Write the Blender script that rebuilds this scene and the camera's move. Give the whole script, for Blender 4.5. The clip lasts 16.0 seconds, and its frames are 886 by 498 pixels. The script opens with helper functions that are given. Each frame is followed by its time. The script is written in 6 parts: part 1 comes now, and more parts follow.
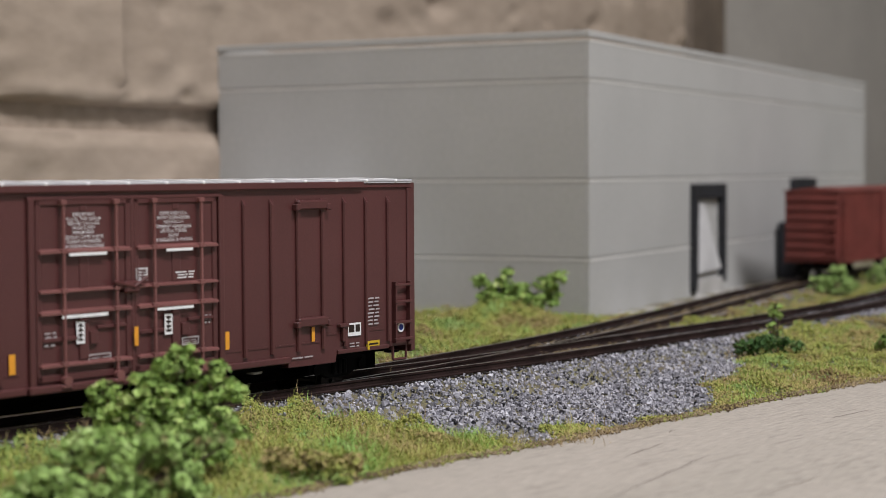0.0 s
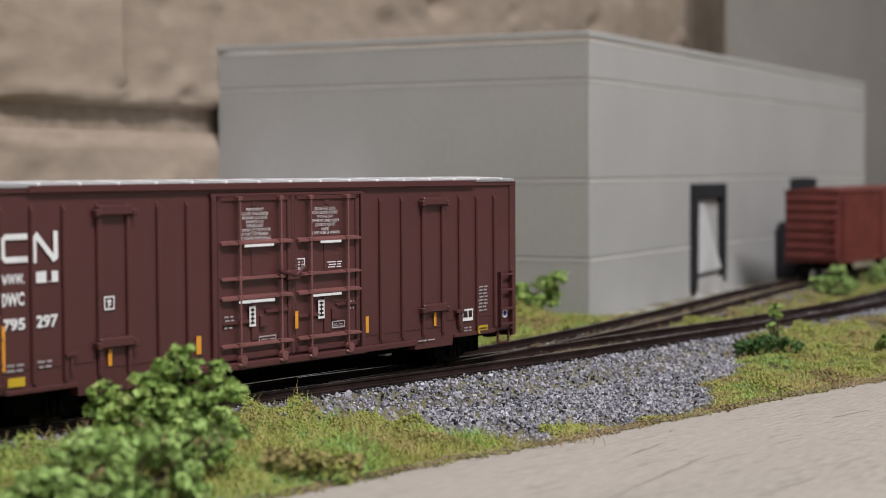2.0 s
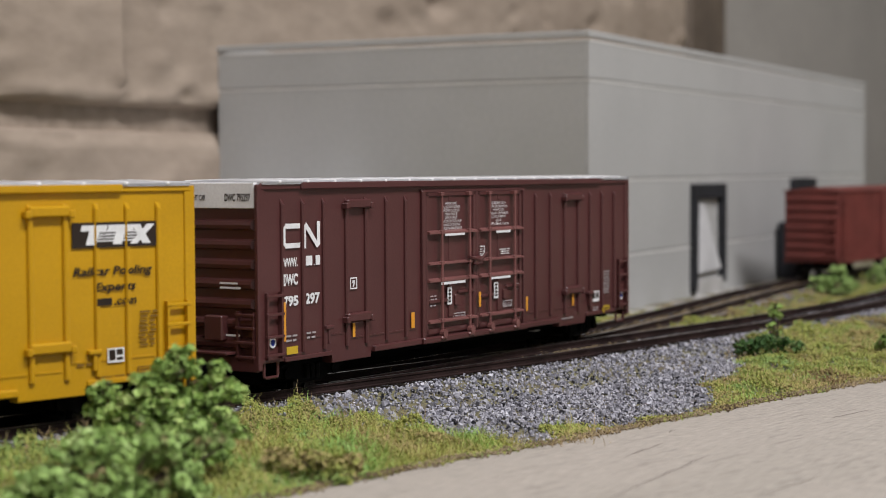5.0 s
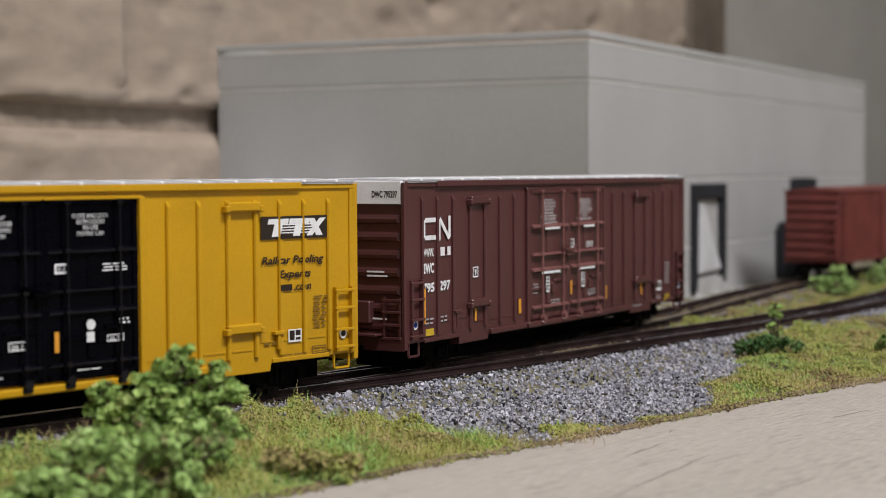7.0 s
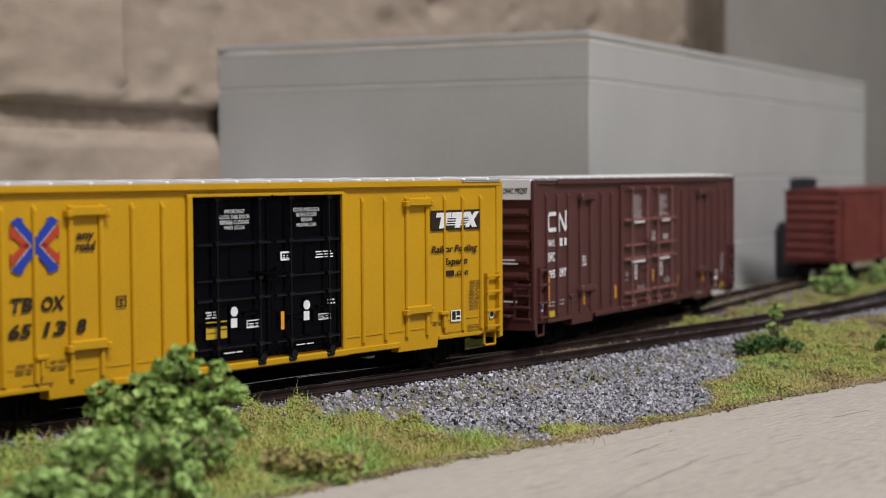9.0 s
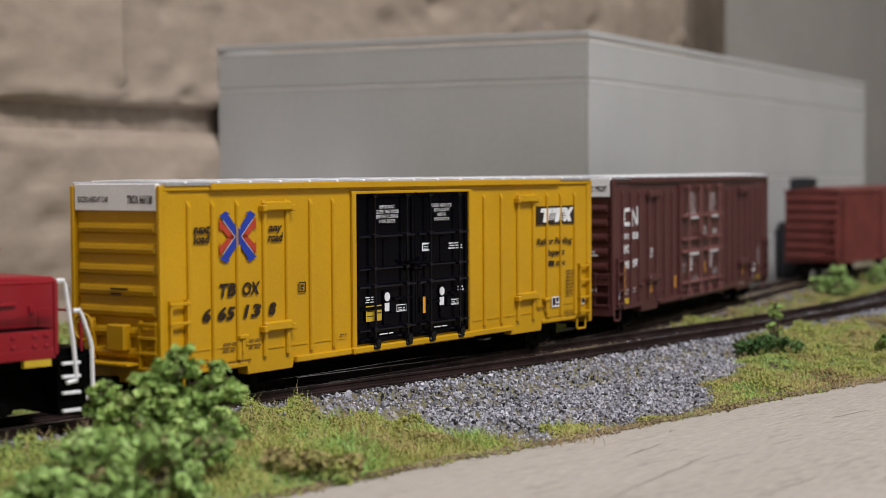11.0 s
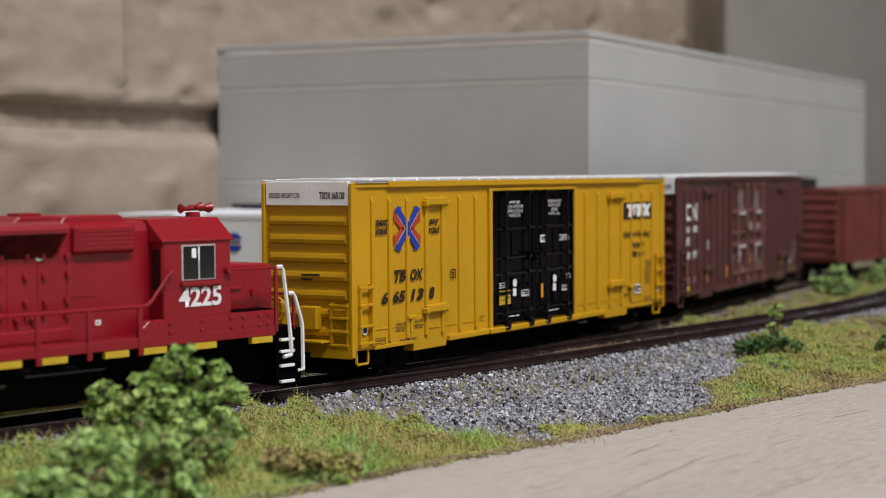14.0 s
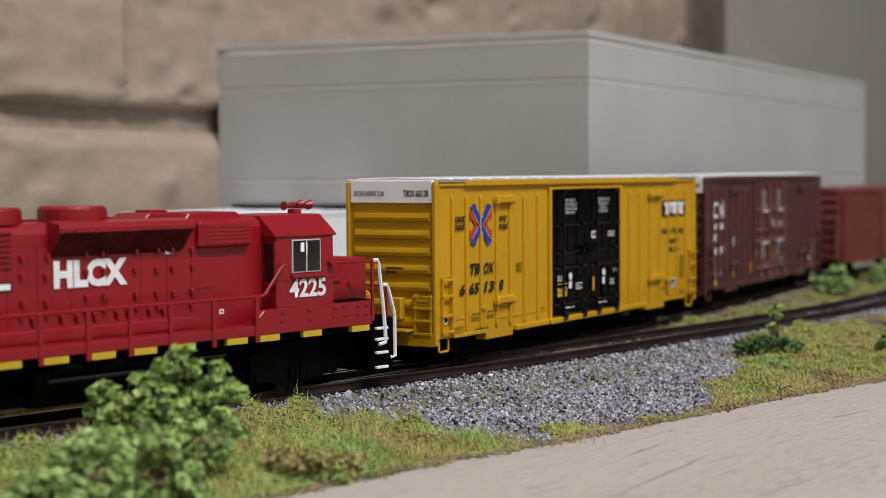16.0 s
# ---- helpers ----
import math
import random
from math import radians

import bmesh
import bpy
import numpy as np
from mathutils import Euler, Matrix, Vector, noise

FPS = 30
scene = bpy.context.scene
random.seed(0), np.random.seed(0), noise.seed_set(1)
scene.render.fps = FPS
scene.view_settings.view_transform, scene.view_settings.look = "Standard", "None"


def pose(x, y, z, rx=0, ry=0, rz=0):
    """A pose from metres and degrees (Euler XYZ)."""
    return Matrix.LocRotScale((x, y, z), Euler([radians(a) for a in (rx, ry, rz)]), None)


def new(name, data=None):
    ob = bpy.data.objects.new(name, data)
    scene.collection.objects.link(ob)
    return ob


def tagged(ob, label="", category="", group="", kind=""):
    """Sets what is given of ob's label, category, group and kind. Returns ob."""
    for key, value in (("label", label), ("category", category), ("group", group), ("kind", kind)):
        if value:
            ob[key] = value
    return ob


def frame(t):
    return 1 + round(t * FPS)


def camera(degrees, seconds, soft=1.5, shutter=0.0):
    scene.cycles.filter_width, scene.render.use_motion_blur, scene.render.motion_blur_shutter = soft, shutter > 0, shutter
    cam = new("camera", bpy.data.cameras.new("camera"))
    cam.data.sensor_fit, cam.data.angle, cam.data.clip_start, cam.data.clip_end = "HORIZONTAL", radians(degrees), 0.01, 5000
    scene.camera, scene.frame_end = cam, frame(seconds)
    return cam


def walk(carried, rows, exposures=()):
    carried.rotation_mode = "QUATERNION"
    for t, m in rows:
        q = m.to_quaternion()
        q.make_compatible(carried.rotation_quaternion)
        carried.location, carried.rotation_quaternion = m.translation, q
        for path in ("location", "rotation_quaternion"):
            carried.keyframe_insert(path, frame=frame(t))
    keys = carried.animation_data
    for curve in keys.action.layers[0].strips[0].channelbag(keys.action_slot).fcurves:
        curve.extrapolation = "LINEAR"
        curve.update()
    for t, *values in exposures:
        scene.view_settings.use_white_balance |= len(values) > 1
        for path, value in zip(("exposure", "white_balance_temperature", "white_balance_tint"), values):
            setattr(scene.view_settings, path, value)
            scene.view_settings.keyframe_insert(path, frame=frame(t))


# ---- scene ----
cam = camera(28.87, 16.0, soft=0.85)
EYE_H = 0.03407
CAM_POSE = pose(0, 0, EYE_H, 90 - 2.57, 0, 0) @ pose(0, 0, 0, 0, 0, -0.314)
walk(cam, [(0.0, CAM_POSE), (16.0, CAM_POSE)])
cam.data.dof.use_dof = True
cam.data.dof.focus_distance = 0.284
cam.data.dof.aperture_fstop = 32

# ---------------------------------------------------------------- light
# A basement room with a long ceiling fixture in front of and above the bench.
world = bpy.data.worlds.new("world")
scene.world = world
world.use_nodes = True
world.node_tree.nodes["Background"].inputs[0].default_value = (0.9, 0.95, 1.0, 1)
world.node_tree.nodes["Background"].inputs[1].default_value = 0.12


def ceiling_lamp(x, y, z, sx, sy, watts, rz, colour):
    data = bpy.data.lights.new("ceiling_lamp", "AREA")
    data.shape, data.size, data.size_y, data.energy, data.color = "RECTANGLE", sx, sy, watts, colour
    ob = new("ceiling_lamp", data)
    ob.matrix_world = pose(x, y, z, 0, 0, rz)
    return ob


ceiling_lamp(0.70, -0.38, 1.45, 1.2, 0.14, 44, 35, (1.0, 0.978, 0.998))
scene.view_settings.exposure = 0.0

# ---------------------------------------------------------------- the line of the track
# Model scale 1:160. Lengths along the track in units of one boxcar body.
UNIT = 0.1204
TH0, K0, K1, K2 = 0.87, 0.1845, 0.0548, -0.0769
STEP = 0.02
LINE = {}


def heading(s):
    s = min(s, 2.9)
    if s < -1.2:
        s = -1.2
    return TH0 + K0 * s + K1 * s * s / 2 + K2 * s ** 3 / 3


def build_line():
    x, y = -0.3924 * UNIT, 2.0765 * UNIT
    LINE[0] = (x, y)
    for i in range(0, 300):
        h = heading((i + 0.5) * STEP)
        x, y = x + math.cos(h) * STEP * UNIT, y + math.sin(h) * STEP * UNIT
        LINE[i + 1] = (x, y)
    x, y = LINE[0]
    for i in range(0, -300, -1):
        h = heading((i - 0.5) * STEP)
        x, y = x - math.cos(h) * STEP * UNIT, y - math.sin(h) * STEP * UNIT
        LINE[i - 1] = (x, y)


build_line()


def on_line(s):
    i = math.floor(s / STEP)
    f = s / STEP - i
    a, b = LINE[i], LINE[i + 1]
    return Vector((a[0] + (b[0] - a[0]) * f, a[1] + (b[1] - a[1]) * f, 0))


def vehicle_pose(front, base):
    """Pose of a vehicle whose truck centres stand at front and front - base along the line; origin midway at rail top."""
    a, b = on_line(front), on_line(front - base)
    d = a - b
    return Matrix.Translation((a + b) / 2) @ Matrix.Rotation(math.atan2(d.y, d.x), 4, "Z")


# front truck of the brown boxcar along the line, by time
TRAIN = [(0, 0.3335), (0.5, 0.4000), (1, 0.4657), (1.5, 0.5330), (2, 0.6007), (2.5, 0.6670), (3, 0.7350),
         (3.5, 0.8045), (4, 0.8755), (4.5, 0.9470), (5, 1.0185), (5.5, 1.0900), (6, 1.1615), (6.5, 1.2335),
         (7, 1.3100), (7.5, 1.3936), (8, 1.4811), (8.5, 1.5715), (9, 1.6630), (9.5, 1.7470), (10, 1.8240), (10.5, 1.8950),
         (11, 1.9620), (11.5, 2.0240), (12, 2.0815), (12.5, 2.1360), (13, 2.1900), (13.5, 2.2455), (14, 2.2970),
         (14.5, 2.3420), (15, 2.3880), (15.5, 2.4380), (16, 2.4846)]

# ---------------------------------------------------------------- materials
MM = 0.001


def material(name, colour, rough=0.5, metal=0.0, vary=0.12, scale=180.0, fine=2600.0, bump=0.15, second=None,
             island=0.0, per_object=0.0, spec=0.5, bump_scale=None, stretch=None):
    """Painted or natural surface with variation at two scales and a fine relief; scales are per metre."""
    m = bpy.data.materials.new(name)
    m.use_nodes = True
    nt = m.node_tree
    n, l = nt.nodes, nt.links
    b = n["Principled BSDF"]
    b.inputs["Roughness"].default_value = rough
    b.inputs["Metallic"].default_value = metal
    b.inputs["Specular IOR Level"].default_value = spec
    co = n.new("ShaderNodeTexCoord")
    mp = n.new("ShaderNodeMapping")
    l.new(co.outputs["Object"], mp.inputs["Vector"])
    if stretch:
        mp.inputs["Rotation"].default_value = (0, 0, radians(stretch[0]))
        mp.vector_type = "TEXTURE"
        mp.inputs["Scale"].default_value = (stretch[1], 1, 1)
    big = n.new("ShaderNodeTexNoise")
    big.inputs["Scale"].default_value, big.inputs["Detail"].default_value = scale, 5
    small = n.new("ShaderNodeTexNoise")
    small.inputs["Scale"].default_value, small.inputs["Detail"].default_value = fine, 3
    for q in (big, small):
        l.new(mp.outputs[0], q.inputs["Vector"])
    mix = n.new("ShaderNodeMix")
    mix.data_type = "RGBA"
    second = second or tuple(c * (1 - 2.2 * vary) for c in colour)
    mix.inputs[6].default_value, mix.inputs[7].default_value = (*colour, 1), (*second, 1)
    ramp = n.new("ShaderNodeValToRGB")
    ramp.color_ramp.elements[0].position, ramp.color_ramp.elements[1].position = 0.38, 0.66
    l.new(big.outputs["Fac"], ramp.inputs[0])
    l.new(ramp.outputs[0], mix.inputs[0])
    out = mix.outputs[2]
    hsv = n.new("ShaderNodeHueSaturation")
    l.new(out, hsv.inputs["Color"])
    spread = n.new("ShaderNodeMapRange")
    spread.inputs[1].default_value, spread.inputs[2].default_value = 0.3, 0.7
    spread.inputs[3].default_value, spread.inputs[4].default_value = 1 - vary, 1 + vary
    l.new(small.outputs["Fac"], spread.inputs[0])
    value = spread.outputs[0]
    if island or per_object:
        src = n.new("ShaderNodeNewGeometry").outputs["Random Per Island"] if island else n.new("ShaderNodeObjectInfo").outputs["Random"]
        amount = island or per_object
        rnd = n.new("ShaderNodeMapRange")
        rnd.inputs[3].default_value, rnd.inputs[4].default_value = 1 - amount, 1 + amount
        l.new(src, rnd.inputs[0])
        mul = n.new("ShaderNodeMath")
        mul.operation = "MULTIPLY"
        l.new(value, mul.inputs[0])
        l.new(rnd.outputs[0], mul.inputs[1])
        value = mul.outputs[0]
    l.new(value, hsv.inputs["Value"])
    l.new(hsv.outputs[0], b.inputs["Base Color"])
    if bump:
        bp = n.new("ShaderNodeBump")
        bp.inputs["Strength"].default_value = bump
        bp.inputs["Distance"].default_value = 0.0004
        src = small
        if bump_scale:
            src = n.new("ShaderNodeTexNoise")
            src.inputs["Scale"].default_value, src.inputs["Detail"].default_value = bump_scale, 6
            l.new(mp.outputs[0], src.inputs["Vector"])
        l.new(src.outputs["Fac"], bp.inputs["Height"])
        l.new(bp.outputs[0], b.inputs["Normal"])
    rr = n.new("ShaderNodeMapRange")
    rr.inputs[3].default_value, rr.inputs[4].default_value = max(0.05, rough - 0.08), min(1, rough + 0.08)
    l.new(big.outputs["Fac"], rr.inputs[0])
    l.new(rr.outputs[0], b.inputs["Roughness"])
    return m


def island_ramp(name, stops, rough=0.8, spec=0.3, scale=40.0, blend=0.52, detail=2.0):
    """Many small pieces, each with its own colour out of a range; patches drift slowly over the ground."""
    m = bpy.data.materials.new(name)
    m.use_nodes = True
    nt = m.node_tree
    n, l = nt.nodes, nt.links
    b = n["Principled BSDF"]
    b.inputs["Roughness"].default_value = rough
    b.inputs["Specular IOR Level"].default_value = spec
    geo = n.new("ShaderNodeNewGeometry")
    co = n.new("ShaderNodeTexCoord")
    noi = n.new("ShaderNodeTexNoise")
    noi.inputs["Scale"].default_value, noi.inputs["Detail"].default_value = scale, detail
    l.new(co.outputs["Object"], noi.inputs["Vector"])
    mr = n.new("ShaderNodeMapRange")
    mr.inputs[1].default_value, mr.inputs[2].default_value = 0.3, 0.7
    l.new(noi.outputs["Fac"], mr.inputs[0])
    mix = n.new("ShaderNodeMix")
    mix.inputs[0].default_value = blend
    l.new(geo.outputs["Random Per Island"], mix.inputs[2])
    l.new(mr.outputs[0], mix.inputs[3])
    ramp = n.new("ShaderNodeValToRGB")
    el = ramp.color_ramp.elements
    while len(el) < len(stops):
        el.new(0.5)
    for e, (p, c) in zip(el, stops):
        e.position, e.color = p, (*c, 1)
    l.new(mix.outputs[0], ramp.inputs[0])
    l.new(ramp.outputs[0], b.inputs["Base Color"])
    return m


BROWN = material("boxcar_brown_paint", (0.086, 0.0290, 0.0285), 0.36, vary=0.06, scale=60, bump=0.05)
# lighter brown for door hardware: highlights from above put into the colour
BROWN_LIGHT = material("highlit_brown_paint", (0.20, 0.082, 0.076), 0.34, vary=0.10, scale=120, bump=0.05)
STENCIL = material("pale_grey_stencil", (0.42, 0.39, 0.40), 0.5, vary=0.1, scale=600, bump=0.0)
DOOR_EDGE = material("black_hardware_paint", (0.004, 0.004, 0.007), 0.22, vary=0.2, scale=120, bump=0.05, spec=0.25)
YELLOW = material("golden_yellow_paint", (0.53, 0.29, 0.007), 0.36, vary=0.05, scale=60, bump=0.05, spec=0.35)
DOOR_BLACK = material("gloss_black_paint", (0.0012, 0.0012, 0.0028), 0.20, vary=0.2, scale=60, bump=0.05, spec=0.05)
RED = material("locomotive_red_paint", (0.255, 0.005, 0.0125), 0.36, vary=0.06, scale=60, bump=0.05)
OXIDE = material("oxide_red_paint", (0.17, 0.037, 0.030), 0.6, vary=0.12, scale=90, bump=0.1)
SILVER = material("galvanised_roof", (0.60, 0.61, 0.65), 0.30, metal=0.25, vary=0.06, scale=80, bump=0.05)
BAND = material("pale_grey_paint", (0.86, 0.87, 0.89), 0.45, vary=0.05, scale=80, bump=0.03)
UNDER = material("underframe_black", (0.0016, 0.0016, 0.0016), 0.6, vary=0.25, scale=200, bump=0.1, spec=0.03)
PLASTIC = material("truck_black_plastic", (0.002, 0.002, 0.002), 0.55, vary=0.25, scale=300, bump=0.1, spec=0.05)
WHEEL = material("blackened_wheel_metal", (0.05, 0.045, 0.042), 0.38, metal=0.8, vary=0.2, scale=300, bump=0.05)
WHITE = material("white_lettering", (0.78, 0.79, 0.80), 0.5, vary=0.05, scale=600, bump=0.0)
WHITE_RAIL = material("white_handrail_paint", (0.80, 0.80, 0.81), 0.45, vary=0.04, scale=300, bump=0.03)
INK = material("black_lettering", (0.018, 0.009, 0.005), 0.5, vary=0.1, scale=600, bump=0.0)
BLUE = material("blue_emblem_paint", (0.012, 0.04, 0.34), 0.45, vary=0.05, scale=600, bump=0.0)
EMBLEM_RED = material("red_emblem_paint", (0.42, 0.045, 0.02), 0.45, vary=0.05, scale=600, bump=0.0)
INK_SOFT = material("brown_black_stencil", (0.20, 0.105, 0.012), 0.5, vary=0.1, scale=600, bump=0.0)
AMBER = material("amber_reflector", (0.75, 0.33, 0.03), 0.3, vary=0.05, scale=600, bump=0.0)
SAFETY = material("safety_yellow_paint", (0.56, 0.38, 0.025), 0.45, vary=0.05, scale=300, bump=0.0)
GLASS_DARK = material("dark_cab_glazing", (0.006, 0.007, 0.009), 0.06, vary=0.1, scale=200, bump=0.0)
TRAILER = material("trailer_white_panel", (0.80, 0.83, 0.88), 0.45, vary=0.03, scale=60, bump=0.02)
BUILDING = material("warehouse_grey_paint", (0.425, 0.425, 0.418), 0.55, vary=0.035, scale=26, fine=700, bump=0.05)
BUILDING_EDGE = material("pale_panel_edge", (0.74, 0.73, 0.71), 0.6, vary=0.05, scale=60, bump=0.0)
INTAKE_SHADE = material("shaded_intake_red", (0.085, 0.005, 0.010), 0.6, vary=0.3, scale=400, bump=0.3, spec=0.2)
ROOFING = material("roof_membrane", (0.30, 0.30, 0.29), 0.8, vary=0.08, scale=60)
SEAL = material("dock_seal_black_foam", (0.012, 0.013, 0.018), 0.75, vary=0.2, scale=200)
CURTAIN = material("grey_white_dock_curtain", (0.62, 0.62, 0.63), 0.5, vary=0.15, scale=60)
CONCRETE = material("pale_concrete", (0.46, 0.45, 0.44), 0.85, vary=0.1, scale=90, bump=0.3)
RAIL = material("weathered_rail_brown", (0.030, 0.017, 0.016), 0.55, metal=0.0, vary=0.25, scale=200, bump=0.2, spec=0.2)
RAIL_TOP = material("polished_rail_head", (0.40, 0.36, 0.34), 0.30, metal=0.9, vary=0.2, scale=150, bump=0.05)
TIE = material("dark_timber_tie", (0.016, 0.012, 0.010), 0.85, vary=0.3, scale=300, bump=0.4, per_object=0.4, spec=0.15)
WALL = material("painted_block_beige", (0.360, 0.292, 0.232), 0.72, vary=0.10, scale=34, fine=260, bump=0.5, bump_scale=70,
                second=(0.305, 0.243, 0.190), stretch=(0, 2.3))
MORTAR = material("painted_mortar_beige", (0.34, 0.275, 0.22), 0.8, vary=0.12, scale=40, fine=300, bump=0.8, bump_scale=200)
WALL_GREY = material("grey_plaster", (0.36, 0.34, 0.315), 0.8, vary=0.05, scale=12, fine=200, bump=0.2)
POST = material("dark_timber_post", (0.135, 0.105, 0.08), 0.7, vary=0.15, scale=30, fine=300, bump=0.3)
ROOM = material("room_plaster", (0.36, 0.36, 0.355), 0.9, vary=0.05, scale=8, fine=100, bump=0.1)
SOIL = material("brown_soil_and_turf", (0.18, 0.17, 0.09), 0.95, vary=0.3, scale=120, fine=1500, bump=0.9,
                second=(0.13, 0.11, 0.075))
DRY_TWIG = material("dry_twig_fibre", (0.34, 0.25, 0.14), 0.9, vary=0.3, scale=500, bump=0.2)
BARK = material("brown_twig", (0.10, 0.07, 0.045), 0.9, vary=0.3, scale=500, bump=0.3)
BALLAST = island_ramp("grey_ballast", [(0.0, (0.006, 0.006, 0.009)), (0.14, (0.025, 0.025, 0.033)), (0.24, (0.18, 0.18, 0.215)), (0.55, (0.32, 0.32, 0.365)),
                                       (0.85, (0.47, 0.47, 0.53)), (1.0, (0.72, 0.72, 0.78))], 0.7, 0.4, 120, blend=0.22)
TURF = island_ramp("mixed_turf", [(0.0, (0.14, 0.09, 0.045)), (0.17, (0.24, 0.18, 0.085)), (0.33, (0.42, 0.35, 0.15)), (0.45, (0.20, 0.21, 0.06)),
                                  (0.59, (0.38, 0.40, 0.11)), (0.73, (0.19, 0.27, 0.075)), (0.87, (0.35, 0.50, 0.18)), (1.0, (0.48, 0.57, 0.27))], 0.85, 0.2, 60, blend=0.76, detail=6.0)
GRASS = island_ramp("grass_fibre", [(0.0, (0.36, 0.27, 0.11)), (0.3, (0.46, 0.42, 0.13)), (0.6, (0.30, 0.40, 0.09)),
                                    (0.85, (0.27, 0.50, 0.13)), (1.0, (0.50, 0.60, 0.26))], 0.6, 0.3, 70, blend=0.65)
DIRT = island_ramp("brown_dirt", [(0.0, (0.04, 0.028, 0.016)), (0.35, (0.14, 0.10, 0.06)), (1.0, (0.42, 0.34, 0.22))], 0.9, 0.2, 90)
STRAW = island_ramp("straw_fibre", [(0.0, (0.28, 0.19, 0.08)), (0.5, (0.42, 0.31, 0.16)), (1.0, (0.5, 0.42, 0.22))], 0.6, 0.3, 45)
LEAF = island_ramp("leaf_flake_green", [(0.0, (0.30, 0.22, 0.10)), (0.15, (0.075, 0.09, 0.03)), (0.33, (0.15, 0.25, 0.055)), (0.58, (0.29, 0.44, 0.11)),
                                        (0.80, (0.45, 0.57, 0.19)), (1.0, (0.64, 0.66, 0.35))], 0.6, 0.3, 300, blend=0.55, detail=3.0)
LEAF_SOFT = island_ramp("leaf_flake_soft_green", [(0.0, (0.38, 0.28, 0.14)), (0.18, (0.12, 0.15, 0.05)), (0.36, (0.22, 0.34, 0.09)), (0.60, (0.36, 0.53, 0.17)),
                                                  (1.0, (0.58, 0.68, 0.34))], 0.6, 0.3, 210, blend=0.7, detail=2.0)
LEAF_DARK = island_ramp("leaf_flake_dark_green", [(0.0, (0.018, 0.050, 0.017)), (0.5, (0.055, 0.13, 0.032)), (1.0, (0.17, 0.24, 0.07))], 0.6, 0.3, 260)
LEAF_LIGHT = island_ramp("leaf_flake_light_green", [(0.0, (0.15, 0.25, 0.06)), (0.5, (0.30, 0.44, 0.14)), (1.0, (0.46, 0.55, 0.26))], 0.55, 0.3, 220)


def road_material():
    """Pale wood-like board with long grain, short scratches and a few open checks."""
    m = material("pale_plywood_road", (0.405, 0.37, 0.33), 0.8, vary=0.16, scale=45, fine=2400, bump=0.8,
                 second=(0.375, 0.345, 0.305), stretch=(47, 7.0), bump_scale=1500)
    n, l = m.node_tree.nodes, m.node_tree.links
    b = n["Principled BSDF"]
    mp = next(q for q in n if q.type == "MAPPING")
    wv = n.new("ShaderNodeTexNoise")
    wv.inputs["Scale"].default_value, wv.inputs["Detail"].default_value = 900, 5
    l.new(mp.outputs[0], wv.inputs["Vector"])
    ramp = n.new("ShaderNodeValToRGB")
    ramp.color_ramp.elements[0].position, ramp.color_ramp.elements[1].position = 0.30, 0.42
    l.new(wv.outputs["Fac"], ramp.inputs[0])
    old = b.inputs["Base Color"].links[0].from_socket
    mix = n.new("ShaderNodeMix")
    mix.data_type, mix.blend_type = "RGBA", "MULTIPLY"
    mix.inputs[0].default_value = 0.22
    l.new(old, mix.inputs[6])
    l.new(ramp.outputs[0], mix.inputs[7])
    l.new(mix.outputs[2], b.inputs["Base Color"])
    return m


ROAD = road_material()

# ---------------------------------------------------------------- mesh helpers (millimetres in, metres out)


def part(name, bm, mat, parent=None, label="", smooth=False):
    me = bpy.data.meshes.new(name)
    bmesh.ops.recalc_face_normals(bm, faces=bm.faces[:])
    if smooth:
        for f in bm.faces:
            f.smooth = True
    bm.to_mesh(me)
    bm.free()
    for q in (mat if isinstance(mat, (list, tuple)) else [mat]):
        me.materials.append(q)
    ob = new(name, me)
    if parent:
        ob.parent = parent
    if label:
        ob["label"] = label
    return ob


def box(bm, x0, x1, y0, y1, z0, z1, bev=0.0, seg=1):
    v = [bm.verts.new((x * MM, y * MM, z * MM)) for x in (x0, x1) for y in (y0, y1) for z in (z0, z1)]
    fs = [bm.faces.new([v[i] for i in q]) for q in ((0, 1, 3, 2), (4, 6, 7, 5), (0, 4, 5, 1), (2, 3, 7, 6), (0, 2, 6, 4), (1, 5, 7, 3))]
    if bev:
        es = {e for f in fs for e in f.edges}
        bmesh.ops.bevel(bm, geom=list(es), offset=bev * MM, segments=seg, affect="EDGES", profile=0.5)
    return bm


def boxes(*rows, bev=0.0):
    bm = bmesh.new()
    for r in rows:
        box(bm, *r, bev=bev)
    return bm


def prism(pts, a0, a1, axis="x", bev=0.0):
    """Extrude an outline: axis x takes (y, z), axis y takes (x, z), axis z takes (x, y)."""
    bm = bmesh.new()
    put = {"x": lambda a, p: (a, p[0], p[1]), "y": lambda a, p: (p[0], a, p[1]), "z": lambda a, p: (p[0], p[1], a)}[axis]
    ends = [[bm.verts.new(Vector(put(a, p)) * MM) for p in pts] for a in (a0, a1)]
    bm.faces.new(ends[0])
    bm.faces.new(ends[1][::-1])
    for i in range(len(pts)):
        j = (i + 1) % len(pts)
        bm.faces.new((ends[0][i], ends[1][i], ends[1][j], ends[0][j]))
    if bev:
        bmesh.ops.bevel(bm, geom=bm.edges[:], offset=bev * MM, segments=1, affect="EDGES")
    return bm


